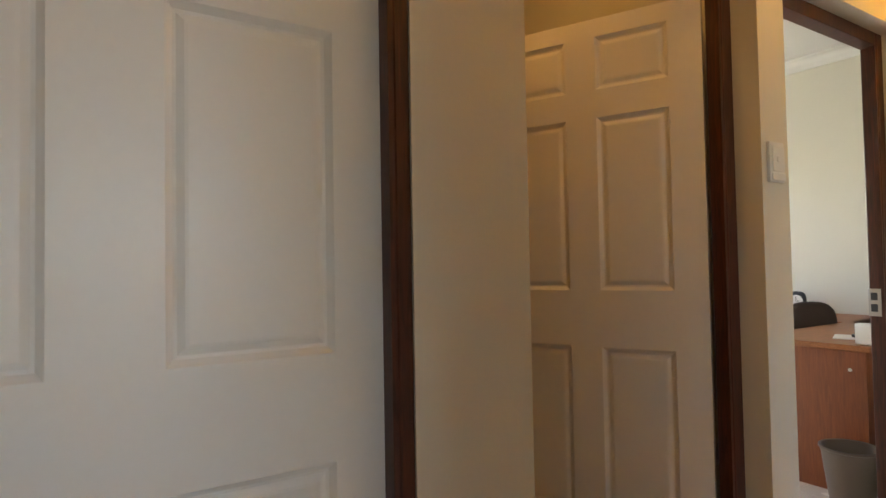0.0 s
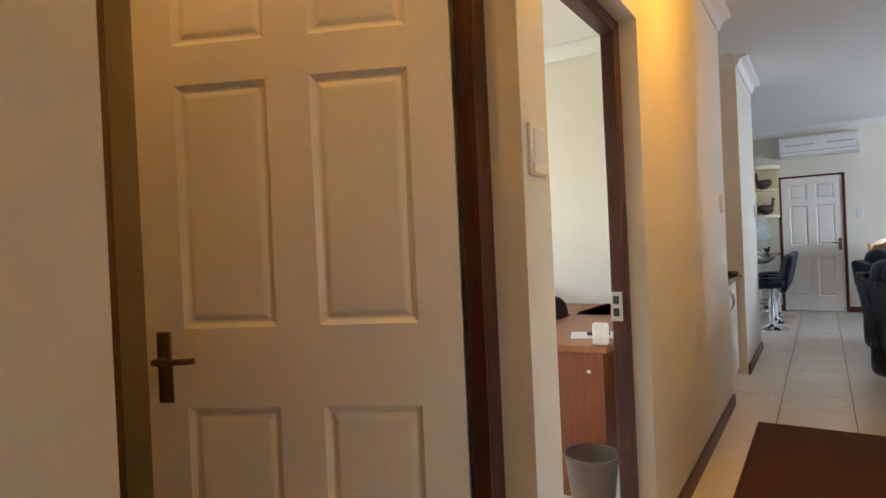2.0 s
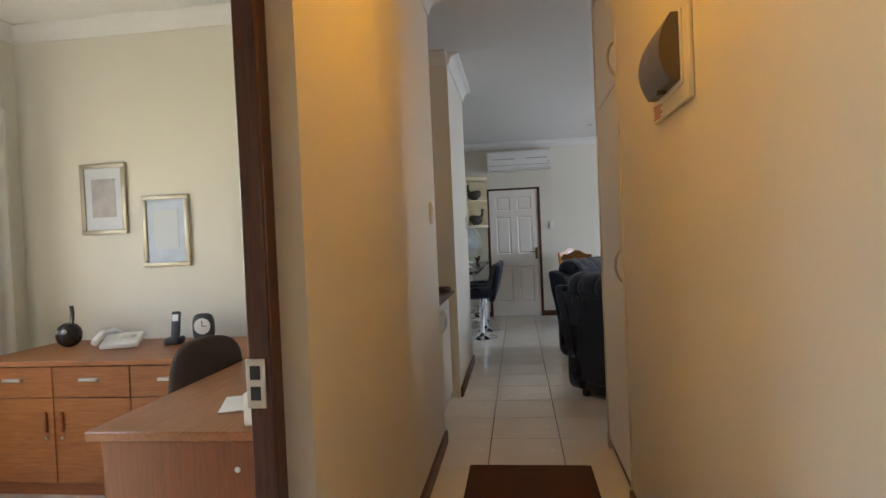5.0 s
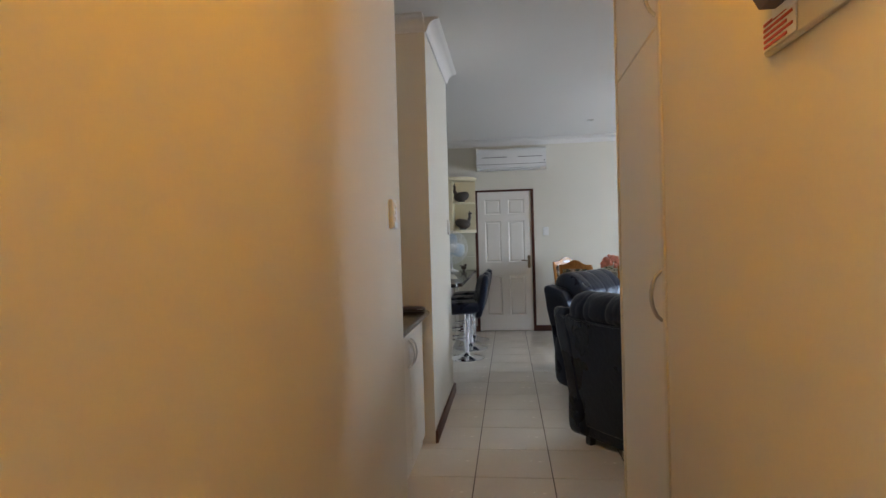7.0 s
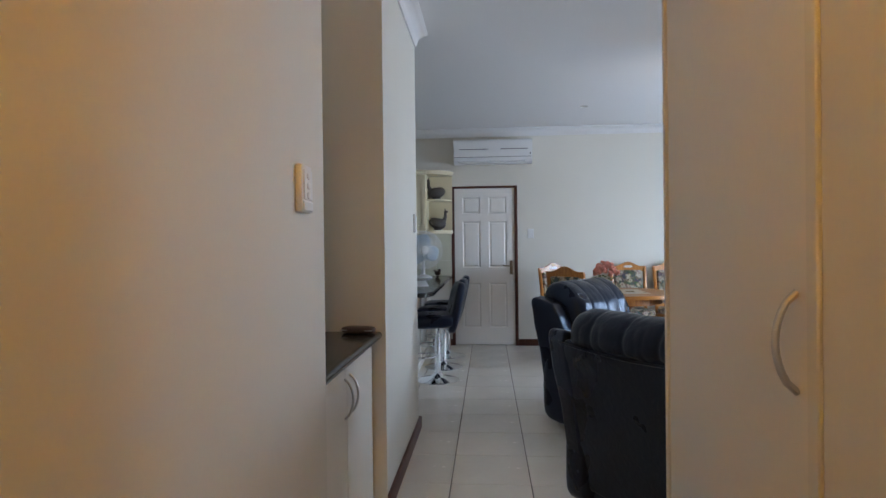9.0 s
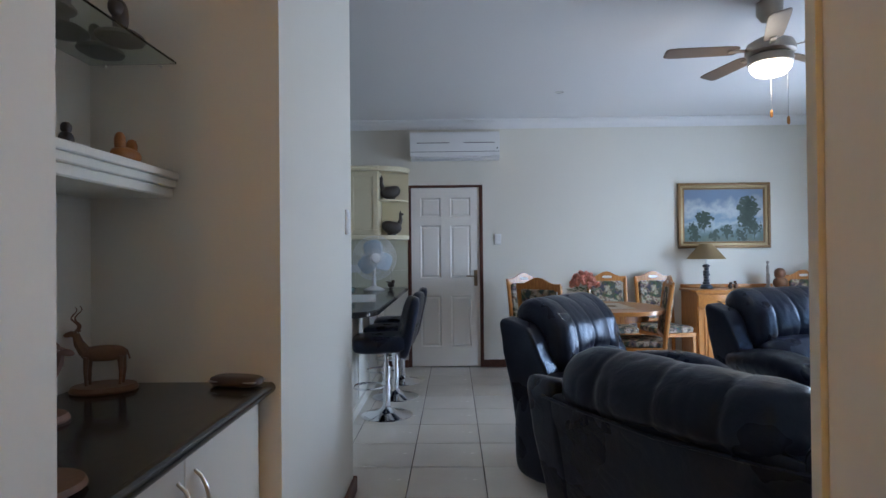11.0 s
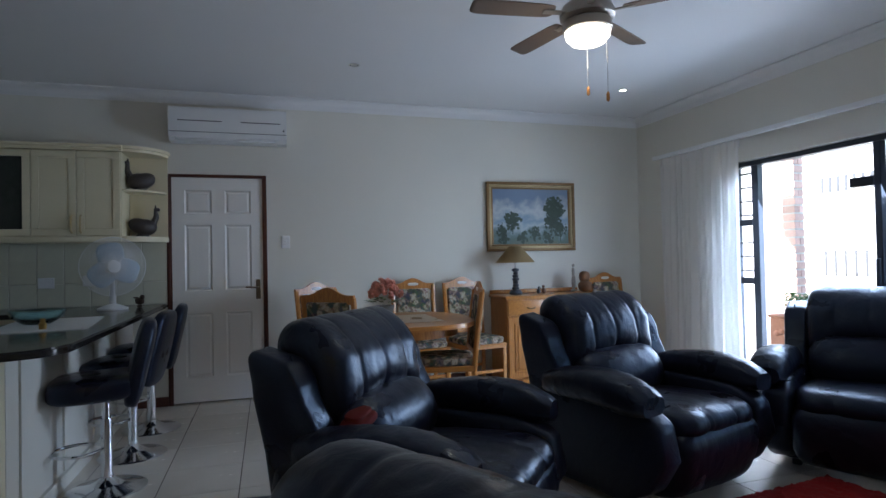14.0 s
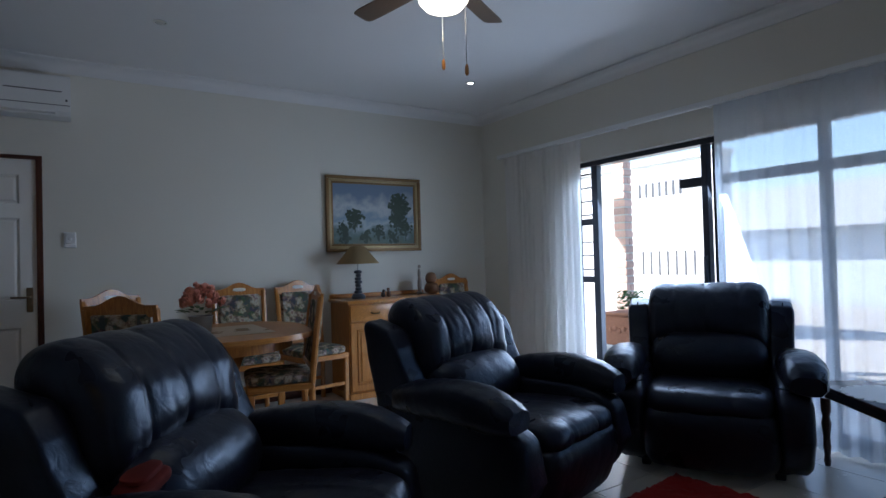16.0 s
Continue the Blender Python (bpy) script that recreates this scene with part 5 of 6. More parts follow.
cf = thing("ceiling_fan", pose(8.70, 0.56, H - 0.05), "brushed steel ceiling fan with a lit glass bowl", "ceiling fan")
NICKEL = surface("brushed_nickel", (0.42, 0.38, 0.33), 0.35, 0.9, grain=120, vary=0.06)
part("canopy", lathe([(0.075, 0.048), (0.075, -0.02), (0.05, -0.06), (0.016, -0.075)], 28), NICKEL, cf)
part("rod", tube([(0, 0, -0.07), (0, 0, -0.16)], 0.013, 12), NICKEL, cf)
part("motor", lathe([(0.03, -0.15), (0.06, -0.165), (0.125, -0.20), (0.14, -0.23), (0.14, -0.26), (0.115, -0.275)], 36), NICKEL, cf)
part("lamp_ring", lathe([(0.115, -0.276), (0.125, -0.285), (0.125, -0.325), (0.118, -0.33)], 36), NICKEL, cf)
part("glass_bowl", lathe([(0.117, -0.331), (0.112, -0.36), (0.085, -0.39), (0.045, -0.403), (0.005, -0.406)], 36), glowing("lit_glass_bowl", (1.0, 0.90, 0.74), 1.0), cf, "lit frosted glass bowl").visible_shadow = False
BLADE = surface("walnut_fan_blade", (0.17, 0.13, 0.10), 0.5, grain=30, vary=0.15, stretch=(1, 8, 8))
for i in range(5):
    bb = bmesh.new()
    pillow(0.44, 0.125, 0.008, 0.3, 28, 8, lambda v: Vector((v.x + 0.40, v.y * (0.85 + 0.25 * (v.x + 0.22)), v.z)), bb)
    bl = part("blade", turned(bb, pose(0, 0, -0.235, 0, 0, 72 * i + 12) @ pose(0, 0, 0, 11)), BLADE, cf, "brown fan blade at rest")
    part("blade_iron", turned(boxed(0.12, -0.018, -0.004, 0.24, 0.018, 0.002, bevel=0.002), pose(0, 0, -0.240, 0, 0, 72 * i + 12) @ pose(0, 0, 0, 11)), NICKEL, bl)
for a, L in ((200, 0.36), (-30, 0.27)):
    x, y = 0.118 * math.cos(radians(a)), 0.118 * math.sin(radians(a))
    pc = part("pull_cord", tube([(x, y, -0.31), (x, y, -0.31 - L * 0.5), (x, y, -0.31 - L)], 0.002, 6), STEEL, cf)
    part("toggle", lathe([(0.004, 0), (0.009, 0.01), (0.008, 0.04), (0.003, 0.05)], 12, None, (x, y, -0.31 - L - 0.05)), PINE, pc)


# dining set
def dining_chair(m, label="honey oak dining chair with floral tapestry padding"):
    """Faces -y; the back leans at +y."""
    t = thing("dining_chair", m, label, "chair", "chairs of the dining set")
    part("seat_frame", boxed(-0.22, -0.21, 0.40, 0.22, 0.21, 0.445, bevel=0.006), PINE_X, t)
    part("seat", pillow(0.45, 0.44, 0.07, 0.4, 28, 10, at=(0, 0, 0.475)), FLORAL, t)
    for x in (-0.20, 0.20):
        part("leg", boxed(x - 0.019, -0.205, 0, x + 0.019, -0.165, 0.40, bevel=0.005), PINE, t)
        part("back_post", tube([(x, 0.20, 0), (x, 0.195, 0.42), (x, 0.23, 0.75), (x * 1.02, 0.265, 1.00)], 0.021, 8), PINE, t)
    bm = bmesh.new()
    n = 13
    rows = []
    for i in range(n):
        u = -1 + 2 * i / (n - 1)
        x = 0.215 * u
        topz = 1.02 + 0.055 * (math.cos(min(1, abs(u) * 1.35) * math.pi) * 0.5 + 0.5)
        rows.append([bm.verts.new((x, y, z)) for y, z in ((0.252, 0.955), (0.262, topz), (0.284, topz), (0.276, 0.955))])
    for a, b in zip(rows, rows[1:]):
        for k in range(4):
            bm.faces.new((a[k], a[(k + 1) % 4], b[(k + 1) % 4], b[k]))
    bm.faces.new(rows[0][::-1])
    bm.faces.new(rows[-1])
    rail = part("top_rail", bm, PINE, t, "arched oak top rail")
    part("hand_slot", turned(pillow(0.11, 0.012, 0.03, 0.7, 18, 8), pose(0, 0.259, 1.015, -8)), CUPBOARD, rail, "pale slot in the top rail")
    part("lower_rail", boxed(-0.20, 0.19, 0.52, 0.20, 0.215, 0.56, bevel=0.005), PINE_X, t)
    pad = boxed(-0.165, -0.024, 0, 0.168, 0.024, 0.425, bevel=0.015, seg=3)
    part("back_pad", turned(pad, pose(0, 0.218, 0.55, -7)), FLORAL, t)
    for y in (-0.185, 0.195):
        part("stretcher", boxed(-0.185, y - 0.010, 0.17, 0.185, y + 0.010, 0.20, bevel=0.004), PINE_X, t)
    return t


ch = dining_chair(pose(11.12, 1.62, 0, 0, 0, -60))
for x, y, a in ((10.40, 1.60, 52), (11.34, 0.80, -90), (11.36, 0.24, -80), (10.46, 0.82, 168), (11.36, -1.40, -84)):
    copy_thing(ch, pose(x, y, 0, 0, 0, a))

dt = thing("dining_table", pose(10.72, 1.14, 0), "round-cornered honey oak dining table with an inlaid top", "table")
oct_bm = bmesh.new()
ring = [(0.60 * (abs(math.cos(a)) ** 0.75) * math.copysign(1, math.cos(a)), 0.60 * (abs(math.sin(a)) ** 0.75) * math.copysign(1, math.sin(a))) for a in [6.28318 * i / 48 for i in range(48)]]
lo = [oct_bm.verts.new((x, y, 0.735)) for x, y in ring]
hi = [oct_bm.verts.new((x, y, 0.770)) for x, y in ring]
oct_bm.faces.new(lo[::-1])
oct_bm.faces.new(hi)
for i in range(48):
    oct_bm.faces.new((lo[i], lo[(i + 1) % 48], hi[(i + 1) % 48], hi[i]))
bmesh.ops.bevel(oct_bm, geom=[e for e in oct_bm.edges if abs(e.verts[0].co.z - e.verts[1].co.z) < 0.001], offset=0.010, segments=2, affect="EDGES")
part("tabletop", oct_bm, PINE_X, dt)
part("apron", lathe([(0.48, 0.655), (0.48, 0.734), (0.44, 0.734), (0.44, 0.655)], 40), PINE, dt)
part("pedestal", lathe([(0.16, 0.10), (0.11, 0.16), (0.08, 0.30), (0.10, 0.45), (0.16, 0.60), (0.30, 0.655)], 24), PINE, dt)
for i in range(4):
    a = 45 + 90 * i
    part("leg", turned(tube([(0.08, 0, 0.16), (0.26, 0, 0.10), (0.42, 0, 0.03)], 0.045, 10, None, 0.028), pose(0, 0, 0, 0, 0, a)), PINE, dt)
INLAY = surface("pale_tile_inlay", (0.50, 0.40, 0.28), 0.3, grain=30, vary=0.06)
part("inlay", boxed(-0.30, -0.30, 0.770, 0.30, 0.30, 0.773, bevel=0.001), INLAY, dt, "pale inlaid panel")

fp = thing("flower_pot", pose(10.66, 1.27, 0.774), "pink silk flowers in a grey pot on the dining table", "flowers")
part("pot", lathe([(0.055, 0), (0.062, 0.01), (0.075, 0.11), (0.08, 0.12), (0.07, 0.12), (0.06, 0.03)], 24), surface("grey_glaze", (0.32, 0.33, 0.34), 0.3, grain=30, vary=0.15), fp)
PINK = surface("salmon_petal", (0.74, 0.31, 0.23), 0.7, grain=40, vary=0.3, stain=20, stain_vary=0.2)
for i in range(26):
    a, q = i * 2.399, math.sqrt(i / 26)
    cx, cy, cz = 0.135 * q * math.cos(a), 0.135 * q * math.sin(a), 0.275 - 0.11 * q * q + 0.02 * random.random()
    fb = bmesh.new()
    for j in range(9):
        b = j * 2.399
        tilt = 25 + 6 * j
        petal = pillow(0.045, 0.036, 0.006, 0.8, 8, 5, lambda v: Vector((v.x + 0.016, v.y, v.z + 5 * v.x * v.x)))
        turned(petal, pose(0, 0, 0.004 * j, 0, -tilt, math.degrees(b)))
        me = bpy.data.meshes.new("petal")
        petal.to_mesh(me)
        petal.free()
        fb.from_mesh(me)
        bpy.data.meshes.remove(me)
    part("bloom", turned(fb, pose(cx, cy, cz, random.uniform(-40, 40), random.uniform(-40, 40))), PINK, fp)
for i in range(16):
    a = i * 2.4
    leaf = pillow(0.075, 0.035, 0.004, 0.9, 10, 5, lambda v: Vector((v.x + 0.04, v.y, v.z - 6 * v.x * v.x)))
    part("leaf", turned(leaf, pose(0.09 * math.cos(a), 0.09 * math.sin(a), 0.15 + 0.03 * random.random(), 0, -10, math.degrees(a))), GREEN, fp)

# sideboard and what stands on it
sb = thing("sideboard", pose(11.27, -0.05, 0, 0, 0, -90), "honey oak sideboard with drawers and panelled doors", "sideboard")
part("carcass", boxed(0.012, 0.022, 0.06, 1.008, 0.44, 0.85), PINE, sb)
part("top", boxed(-0.012, -0.015, 0.851, 1.03, 0.445, 0.88, bevel=0.008, seg=2), PINE_X, sb)
part("plinth", boxed(0.0, 0.0, 0, 1.02, 0.43, 0.058, bevel=0.004), PINE, sb)
part("back_ledge", boxed(0, 0.41, 0.881, 1.02, 0.443, 0.92, bevel=0.005), PINE, sb)
for i in range(2):
    x = 0.02 + 0.495 * i
    dw = part("drawer", boxed(x, 0, 0.69, x + 0.485, 0.021, 0.835, bevel=0.008, seg=2), PINE_X, sb)
    part("handle", tube([(x + 0.20, 0, 0.765), (x + 0.215, -0.022, 0.755), (x + 0.27, -0.022, 0.755), (x + 0.285, 0, 0.765)], 0.006), surface("old_brass", (0.16, 0.11, 0.05), 0.4, 0.8), dw, "old brass drop handle")
    dr = part("cabinet_door", boxed(x, 0.004, 0.075, x + 0.485, 0.021, 0.675, bevel=0.004), PINE, sb)
    pb = bmesh.new()
    for b in ((x + 0.06, 0.13, x + 0.425, 0.15), (x + 0.06, 0.60, x + 0.425, 0.62), (x + 0.06, 0.15, x + 0.08, 0.60), (x + 0.405, 0.15, x + 0.425, 0.60)):
        box(pb, b[0], -0.006, b[1], b[2], 0.004, b[3], 0.004)
    part("door_moulding", pb, PINE, dr)
    part("door_panel", boxed(x + 0.095, -0.004, 0.165, x + 0.39, 0.003, 0.585, bevel=0.006), PINE, dr)
tl = thing("table_lamp", pose(11.49, -0.25, 0.881), "table lamp with a beige shade and stacked dark stones", "lamp")
STONE = surface("blue_grey_stone", (0.055, 0.065, 0.08), 0.3, grain=30, vary=0.3)
part("foot", lathe([(0.062, 0), (0.066, 0.02), (0.05, 0.045), (0.02, 0.05)], 24), STONE, tl)
for i in range(7):
    part("stone", pillow(0.075 - 0.012 * (i % 2), 0.07 - 0.012 * (i % 3), 0.036, 0.75, 16, 10, at=(0.004 * (-1) ** i, 0, 0.062 + 0.031 * i)), STONE, tl)
part("stem", tube([(0, 0, 0.05), (0, 0, 0.36)], 0.007), STEEL, tl)
sh = bmesh.new()
r0, r1 = 0.20, 0.065
a0 = [sh.verts.new((r0 * math.cos(6.28318 * i / 40), r0 * math.sin(6.28318 * i / 40), 0.325)) for i in range(40)]
a1 = [sh.verts.new((r1 * math.cos(6.28318 * i / 40), r1 * math.sin(6.28318 * i / 40), 0.485)) for i in range(40)]
for i in range(40):
    sh.faces.new((a0[i], a0[(i + 1) % 40], a1[(i + 1) % 40], a1[i]))
bmesh.ops.solidify(sh, geom=sh.faces[:], thickness=0.003)
part("shade", sh, surface("beige_linen_shade", (0.42, 0.31, 0.16), 0.9, grain=200, vary=0.1), tl, "beige conical linen shade")
lump_figure("bird_figurine", pose(11.46, -0.49, 0.881), "small dark bird figurine on the sideboard", [(0.05, 0.04, 0.05, 0, 0, 0.025), (0.03, 0.03, 0.03, -0.015, 0, 0.06)], DARKCLAY)
lump_figure("bird_figurine", pose(11.47, -0.555, 0.881), "small dark bird figurine on the sideboard", [(0.05, 0.04, 0.06, 0, 0, 0.03), (0.03, 0.03, 0.03, 0.01, 0, 0.072)], BRONZE)
lump_figure("slim_figurine", pose(11.52, -0.93, 0.881), "slim pale figurine with a dark head on the sideboard", [(0.07, 0.06, 0.03, 0, 0, 0.015), (0.045, 0.04, 0.17, 0, 0, 0.10), (0.03, 0.03, 0.10, 0.005, 0, 0.21), (0.03, 0.03, 0.035, 0, 0, 0.28)], surface("pale_soapstone", (0.33, 0.30, 0.26), 0.5, grain=20, vary=0.4))
lump_figure("round_carving", pose(11.44, -1.02, 0.881), "round brown carved ornament on the sideboard", [(0.17, 0.13, 0.12, 0, 0, 0.06), (0.11, 0.11, 0.12, 0.01, 0, 0.16)], BRONZE)

rc = thing("folded_cloth", pose(8.345, 1.83, 0.637, 3, -14, -42), "dark red folded cloth lying on the recliner arm", "cloth")
DARKRED = surface("dark_red_cotton", (0.15, 0.014, 0.012), 0.9, grain=250, vary=0.2)
part("fold", pillow(0.15, 0.11, 0.035, 0.5), DARKRED, rc)
part("top_fold", pillow(0.11, 0.08, 0.022, 0.5, 20, 8, None, None, (0.012, 0.008, 0.024)), DARKRED, rc)

# red shag rug
rg = thing("shag_rug", pose(7.70, -0.165, 0.0, 0, 0, 6), "red shag rug on the tiles", "rug")
rb = bmesh.new()
nx, ny = 90, 80
grid = []
for i in range(nx + 1):
    row = []
    for j in range(ny + 1):
        x, y = -0.78 + 1.56 * i / nx, -0.70 + 1.40 * j / ny
        edge = min(i, nx - i, j, ny - j)
        z = 0.004 if edge == 0 else 0.020 + 0.016 * random.random()
        row.append(rb.verts.new((x + random.uniform(-0.008, 0.008), y + random.uniform(-0.008, 0.008), z)))
    grid.append(row)
for i in range(nx):
    for j in range(ny):
        rb.faces.new((grid[i][j], grid[i + 1][j], grid[i + 1][j + 1], grid[i][j + 1]))
part("shag", rb, RED, rg)

# side table
DARKWOOD = wood("dark_turned_wood", (0.03, 0.010, 0.007), (0.075, 0.026, 0.016), 0.3, "Z")
sd = thing("side_table", pose(7.80, -1.54, 0, 0, 0, -38), "small dark wooden side table with turned legs", "table")
part("tabletop", boxed(-0.36, -0.215, 0.445, 0.36, 0.215, 0.47, bevel=0.006, seg=2), DARKWOOD, sd)
part("apron", boxed(-0.31, -0.17, 0.385, 0.31, 0.17, 0.444, bevel=0.003), DARKWOOD, sd)
for x in (-0.31, 0.31):
    for y in (-0.165, 0.165):
        part("leg", lathe([(0.014, 0), (0.019, 0.03), (0.015, 0.06), (0.021, 0.11), (0.017, 0.16), (0.026, 0.24), (0.018, 0.28), (0.026, 0.31), (0.026, 0.384)], 14, None, (x, y, 0)), DARKWOOD, sd)
dy = thing("doily", pose(7.80, -1.54, 0.471, 0, 0, -38), "white crocheted doily on the side table", "doily")
part("lace", lathe([(0.20, 0), (0.205, 0.003), (0.02, 0.004)], 30), PLASTIC, dy)
for i in range(24):
    part("scallop", lathe([(0.024, 0), (0.022, 0.003)], 8, None, (0.205 * math.cos(0.2618 * i), 0.205 * math.sin(0.2618 * i), 0)), PLASTIC, dy)


# ---- sliding door, curtains ----
sl = thing("sliding_door_frame", pose(0, -2.0, 0), "dark aluminium sliding doors, one leaf slid open", "sliding door", kind="structure")


def bar(x0, z0, x1, z1, y=0.0, d=0.06, name="frame_bar"):
    return part(name, boxed(x0, y - d / 2, z0, x1, y + d / 2, z1, bevel=0.003), FRAME, sl)


bar(6.86, 2.028, 10.415, 2.070, 0, 0.10)
bar(6.86, 0.0, 10.415, 0.03, 0, 0.10)
bar(10.375, 0.03, 10.415, 2.027, 0, 0.10)
bar(6.86, 0.03, 6.90, 2.027, 0, 0.10)
bar(10.095, 0.03, 10.165, 2.027, 0.02)
bar(9.04, 0.03, 9.09, 2.027, 0.02)
bar(8.98, 0.03, 9.03, 2.027, -0.03)
bar(8.24, 0.03, 8.30, 2.027)
bar(9.091, 1.72, 9.27, 1.79, 0.02)
for x0, x1 in ((6.90, 8.24), (8.30, 8.98)):
    bar(x0, 1.72, x1, 1.79)
    bar(x0, 0.031, x1, 0.09)
    for z0, z1 in ((0.091, 1.719), (1.791, 2.026)):
        pane = part("pane", boxed(x0, -0.004, z0, x1, 0.004, z1), GLASS, sl)
        pane.visible_shadow = False
for z in (0.98, 1.50):
    bar(10.166, z, 10.374, z + 0.055, 0.02)
for z0, z1 in ((1.556, 2.026), (1.036, 1.499), (0.031, 0.979)):
    pane = part("pane", boxed(10.166, 0.016, z0, 10.374, 0.024, z1), GLASS, sl)
    pane.visible_shadow = False
for i in range(8):
    z = 1.09 + 0.125 * i
    if abs(z - 1.52) > 0.06:
        bar(10.167, z, 10.373, z + 0.014, -0.025, 0.012, "guard_bar")
ha = part("handle", boxed(9.05, 0.05, 0.98, 9.08, 0.075, 1.20, bevel=0.005), FRAME, sl)


def curtain(name, x0, x1, z0, z1, folds, deep, y, material, label, seed):
    """A gathered hanging with uneven folds and a heading tape."""
    t = thing(name, pose(0, y, 0), label, "curtain", "sheer curtains")
    rnd = random.Random(seed)
    ph = [rnd.uniform(0, 6.28) for _ in range(6)]
    bm = bmesh.new()
    nx, nz = int(folds * 9), 14
    cols = []
    for i in range(nx + 1):
        u = i / nx
        col = []
        for j in range(nz + 1):
            v = j / nz
            wob = math.sin(6.28 * folds * u + 0.9 * math.sin(5 * u + ph[0]) + 0.5 * v * math.sin(9 * u + ph[1]))
            wob += 0.35 * math.sin(6.28 * folds * 2.3 * u + ph[2] + v)
            d = deep * (0.45 + 0.55 * v) * wob
            col.append(bm.verts.new((x0 + (x1 - x0) * u + 0.01 * math.sin(3 * v + 20 * u), d, z1 + (z0 - z1) * v)))
        cols.append(col)
    for a, b in zip(cols, cols[1:]):
        for j in range(nz):
            bm.faces.new((a[j], a[j + 1], b[j + 1], b[j]))
    part("cloth", bm, material, t, smooth=180)
    hb = bmesh.new()
    top = [[hb.verts.new((x0 + (x1 - x0) * i / 60, 0.012 * math.sin(1.9 * i), z)) for z in (z1 - 0.07, z1 + 0.004)] for i in range(61)]
    for a, b in zip(top, top[1:]):
        hb.faces.new((a[0], a[1], b[1], b[0]))
    part("heading_tape", hb, material, t)
    return t


curtain("curtain", 10.13, 11.19, 0.02, 2.25, 11, 0.030, -1.80, SHEER_THICK, "gathered white sheer curtain drawn to the wall", 3)
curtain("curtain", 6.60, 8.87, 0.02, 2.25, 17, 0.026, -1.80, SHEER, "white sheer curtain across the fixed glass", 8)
rail = thing("curtain_rail", pose(0, -1.80, 2.262), "white curtain rail above the sliding door", "curtain rail")
part("track", boxed(6.5, -0.022, -0.004, 11.3, 0.022, 0.034, bevel=0.004, seg=2), PLASTIC, rail)
for i in range(7):
    part("bracket", boxed(6.7 + 0.75 * i, -0.098, 0.004, 6.72 + 0.75 * i, -0.023, 0.018), PLASTIC, rail)

# office window with its curtain
wf = thing("office_window", pose(4.3, 5.86, 1.5), "white framed office window", "window", kind="structure")
for b in ((-0.8, -0.6, 0.8, -0.55), (-0.8, 0.55, 0.8, 0.6), (-0.8, -0.549, -0.75, 0.549), (0.75, -0.549, 0.8, 0.549), (-0.025, -0.549, 0.025, 0.549)):
    part("frame_bar", boxed(b[0], -0.03, b[1], b[2], 0.03, b[3]), PLASTIC, wf)
curtain("curtain", 5.05, 5.60, 0.002, 2.3, 6, 0.025, 5.70, SHEER_THICK, "gathered white curtain beside the office window", 5)

# ---- outside ----
PAVING = surface("pale_paving", (0.42, 0.39, 0.35), 0.85, grain=30, vary=0.1, stain=1.5, stain_vary=0.1)
fixed("ground", boxed(-400, -400, -0.9, 400, 400, -0.21), surface("dry_grass", (0.16, 0.17, 0.08), 0.95, grain=8, vary=0.3, stain=0.3, stain_vary=0.2), "dry grass", "ground")
fixed("pavement_patio", boxed(2.0, -11.9, -0.205, 20.0, -2.102, -0.02), PAVING, "pale paved patio outside the sliding door", "patio")
pil = thing("brick_pillar", pose(10.82, -3.15, -0.02) @ Matrix.Diagonal((1.4, 0.6, 1, 1)), "red face-brick pillar on the patio, lightened for sun glare", "pillar", kind="structure")
part("core", boxed(-0.05, -0.10, 0, 0.05, 0.10, 2.86), MORTAR, pil)
brick_data = mesh("brick", boxed(-0.056, -0.106, -0.034, 0.056, 0.106, 0.034, bevel=0.004), BRICK)
half_data = mesh("brick", boxed(-0.056, -0.0505, -0.034, 0.056, 0.0505, 0.034, bevel=0.004), BRICK)
for k in range(34):
    for y, d in ((0, brick_data),) if k % 2 else ((-0.056, half_data), (0.056, half_data)):
        ob = new("brick", d)
        ob.parent = pil
        ob.matrix_basis = pose(-0.004 * (k % 2), y, 0.042 + 0.084 * k)
stand = fixed("pavement_plinth", boxed(10.28, -3.04, -0.02, 10.72, -2.62, 0.30, bevel=0.01), PLASTER, "low white plastered plinth on the patio", "plinth")
pl = thing("planter_box", pose(10.50, -2.83, 0.301), "terracotta planter box with a carved front", "planter")
TERRA = surface("terracotta", (0.42, 0.20, 0.12), 0.85, grain=40, vary=0.15)
part("box", boxed(-0.19, -0.17, 0, 0.19, 0.17, 0.30, bevel=0.01), TERRA, pl)
part("rim", boxed(-0.205, -0.185, 0.301, 0.205, 0.185, 0.335, bevel=0.01), TERRA, pl)
for i in range(5):
    part("carving", turned(lathe([(0.03, 0), (0.026, 0.012), (0.01, 0.02)], 12), pose(-0.11 + 0.055 * i, 0.17, 0.15 + 0.02 * (i % 2), -90)), TERRA, pl)
plant = thing("potted_plant", pose(10.50, -2.83, 0.636), "small green leafy plant in the planter", "plant")
lf = bmesh.new()
for i in range(120):
    a, q, zz = random.random() * 6.28, 0.13 * random.random() ** 0.5, 0.03 + 0.18 * random.random()
    b = bmesh.new()
    pillow(0.06, 0.028, 0.004, 0.9, 6, 4, None, b)
    turned(b, pose(q * math.cos(a), q * math.sin(a), zz, random.uniform(-50, 50), random.uniform(-50, 50), math.degrees(a)))
    me = bpy.data.meshes.new("leaf")
    b.to_mesh(me)
    b.free()
    lf.from_mesh(me)
    bpy.data.meshes.remove(me)
part("leaves", lf, GREEN, plant)
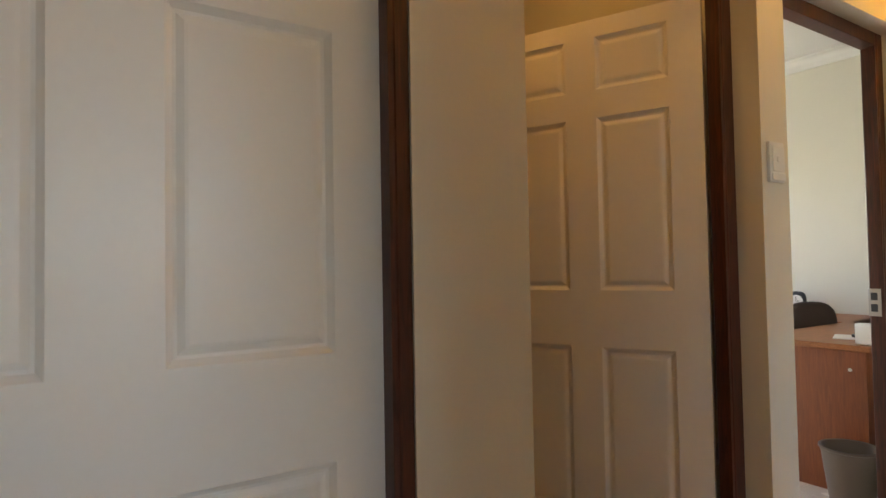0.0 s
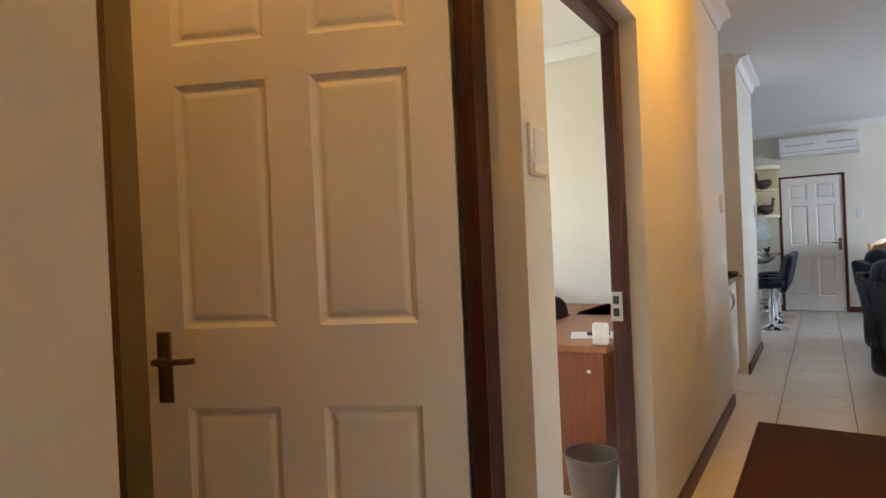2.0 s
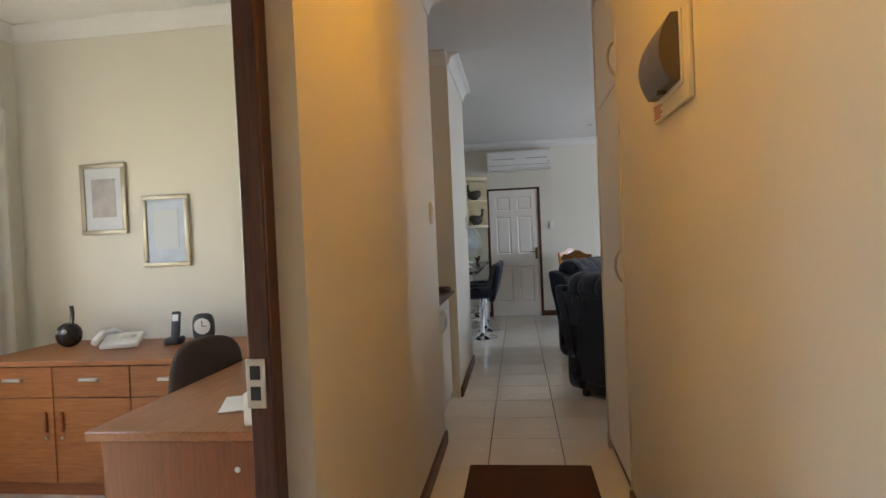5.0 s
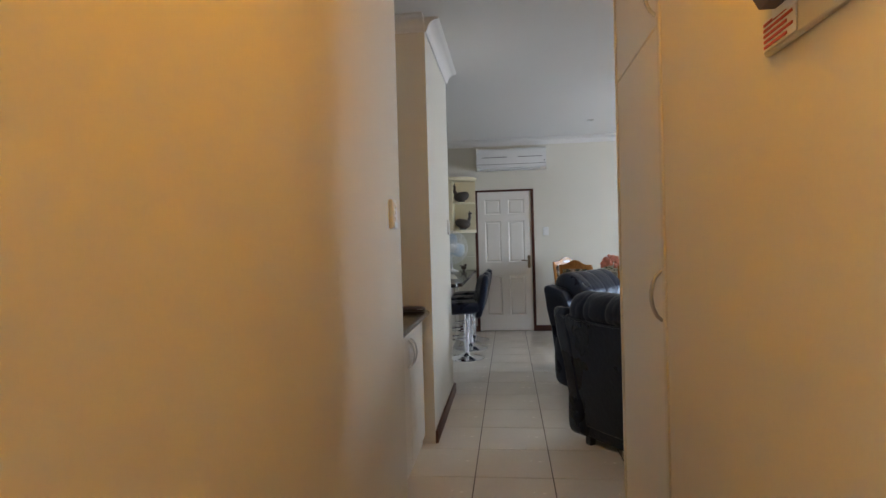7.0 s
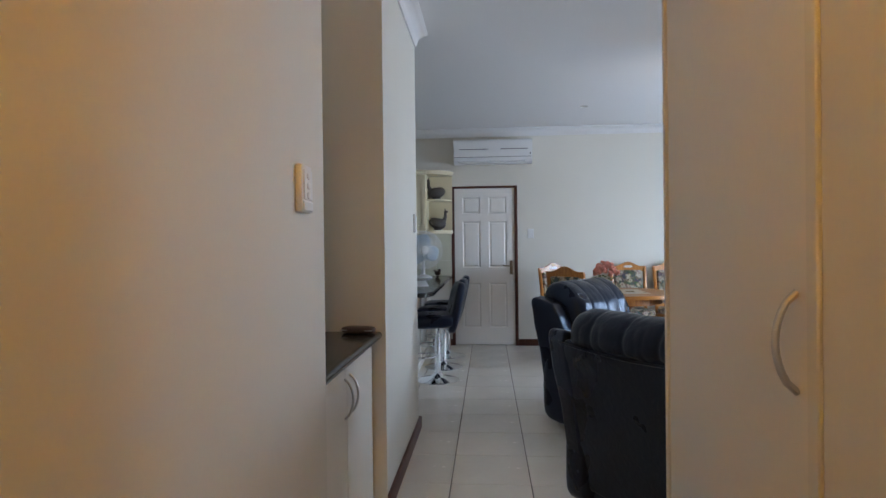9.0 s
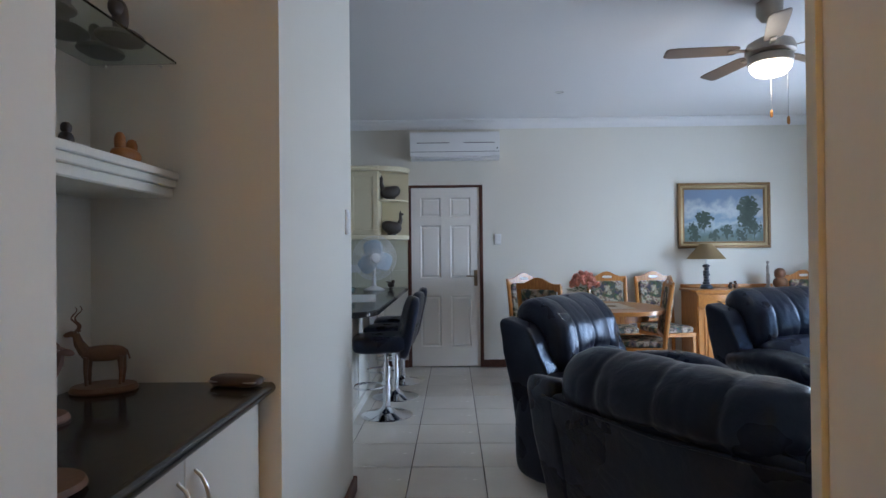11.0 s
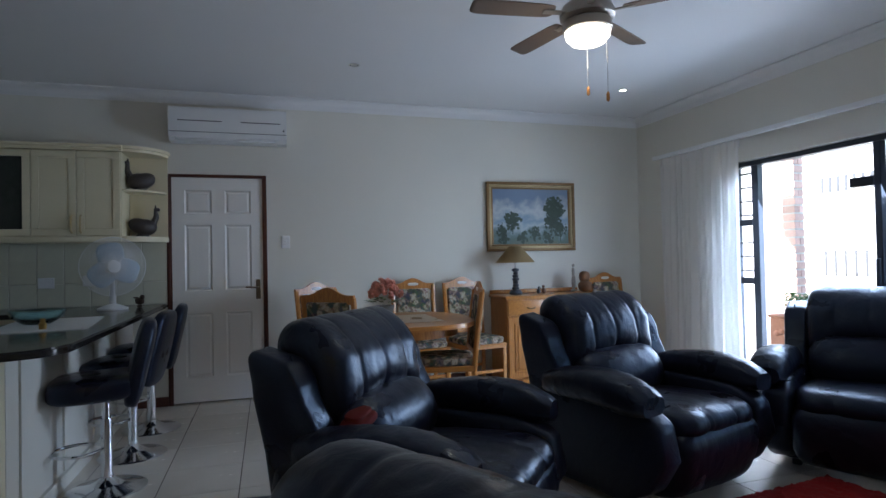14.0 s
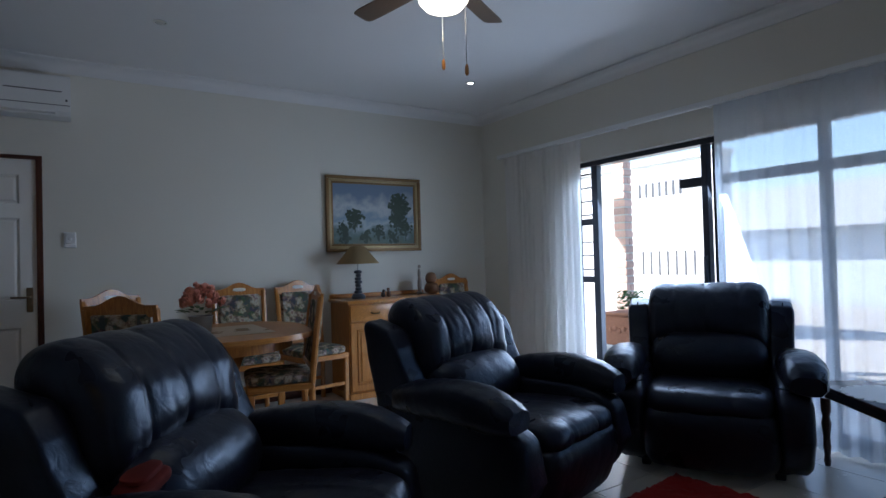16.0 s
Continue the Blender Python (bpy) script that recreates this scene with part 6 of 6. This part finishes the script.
for i in range(5):
    part("stem", tube([(0, 0, 0), (0.03 * math.cos(i * 1.3), 0.03 * math.sin(i * 1.3), 0.14)], 0.004), GREEN, plant)

# neighbour's house beyond the patio
# Shade and haze over the white house are put into its colours.
hs = thing("neighbour_house", pose(0, 0, 0), "white plastered neighbouring house with a tiled roof", "house")
part("wall", boxed(2.0, -16.0, -0.2, 22.0, -12.0, 1.75), surface("hazed_shaded_plaster", (0.52, 0.57, 0.62), 0.85, grain=50, vary=0.05, stain=1, stain_vary=0.08), hs)
rb = bmesh.new()
v = [rb.verts.new(c) for c in ((1.5, -11.5, 1.7), (22.5, -11.5, 1.7), (22.5, -14.0, 2.9), (1.5, -14.0, 2.9), (22.5, -16.5, 1.7), (1.5, -16.5, 1.7))]
for q in ((0, 1, 2, 3), (3, 2, 4, 5), (0, 3, 5), (1, 4, 2), (0, 5, 4, 1)):
    rb.faces.new([v[i] for i in q])
part("roof", rb, surface("grey_roof_tile", (0.36, 0.37, 0.39), 0.85, grain=6, vary=0.15, stretch=(1, 8, 1)), hs)
for x in (5.5, 8.2):
    wnd = part("window", boxed(x, -12.02, 0.6, x + 1.4, -11.99, 1.5), surface("pale_window_pane", (0.30, 0.34, 0.38), 0.2), hs)
    part("window_sill", boxed(x - 0.1, -12.0, 0.52, x + 1.5, -11.9, 0.59), PLASTER, wnd)
fence = thing("garden_wall", pose(0, -6.0, -0.2), "white plastered garden wall with rows of narrow slots", "garden wall")
part("wall", boxed(11.3, -0.12, 0, 18, 0.12, 2.85), PLASTER, fence)
# Dark strips laid on the face stand in for shade inside the slots.
for i in range(7):
    part("slot", boxed(11.95 + 0.125 * i, 0.119, 2.33, 12.0 + 0.125 * i, 0.123, 2.56), SMOKE, fence)
    part("slot", boxed(11.75 + 0.155 * i, 0.119, 1.08, 11.79 + 0.155 * i, 0.123, 1.46), SMOKE, fence)
part("coping", boxed(11.25, -0.16, 2.851, 18, 0.16, 2.92, bevel=0.01), PLASTER, fence)
pch = thing("patio_chair", pose(8.2, -3.6, -0.02, 0, 0, 200), "white plastic garden chair on the patio", "chair")
part("seat", boxed(-0.22, -0.22, 0.40, 0.22, 0.22, 0.43, bevel=0.01), PLASTIC, pch)
part("backrest", boxed(-0.22, 0.20, 0.44, 0.22, 0.23, 0.85, bevel=0.01), PLASTIC, pch)
for x in (-0.2, 0.2):
    for y in (-0.2, 0.2):
        part("leg", tube([(x, y, 0.41), (x * 1.1, y * 1.1, 0)], 0.02), PLASTIC, pch)

# ---- floor tiles ----
S, GX, GY = 0.4346, 8.223, 2.7655
floor_ob = bpy.data.objects["floor"]
tile_mesh = mesh("floor_tile", boxed(-S / 2 + 0.0025, -S / 2 + 0.0025, -0.005, S / 2 - 0.0025, S / 2 - 0.0025, 0, bevel=0.0015), TILE)
rest = bmesh.new()
made = 0
for i in range(-20, 9):
    for j in range(-12, 9):
        x, y = GX + S * (i + 0.5), GY + S * (j + 0.5)
        x0, x1, y0, y1 = max(x - S / 2, -0.0), min(x + S / 2, EAST + 0.1), max(y - S / 2, -2.0), min(y + S / 2, 5.8)
        if x1 - x0 < 0.02 or y1 - y0 < 0.02:
            continue
        whole = x1 - x0 > S - 0.001 and y1 - y0 > S - 0.001
        near = x > 3.4 and -1.8 < y < 3.4 and not (x < 5.9 and y < 1.9)
        if whole and near and made < 300:
            ob = new("floor_tile", tile_mesh)
            ob.parent = floor_ob
            ob.location = (x, y, 0)
            made += 1
        else:
            box(rest, x0 + 0.0025, y0 + 0.0025, -0.005, x1 - 0.0025, y1 - 0.0025, 0)
far_tiles = part("floor_tiles_far", rest, TILE, floor_ob, smooth=0)
far_tiles["kind"] = "stuff"
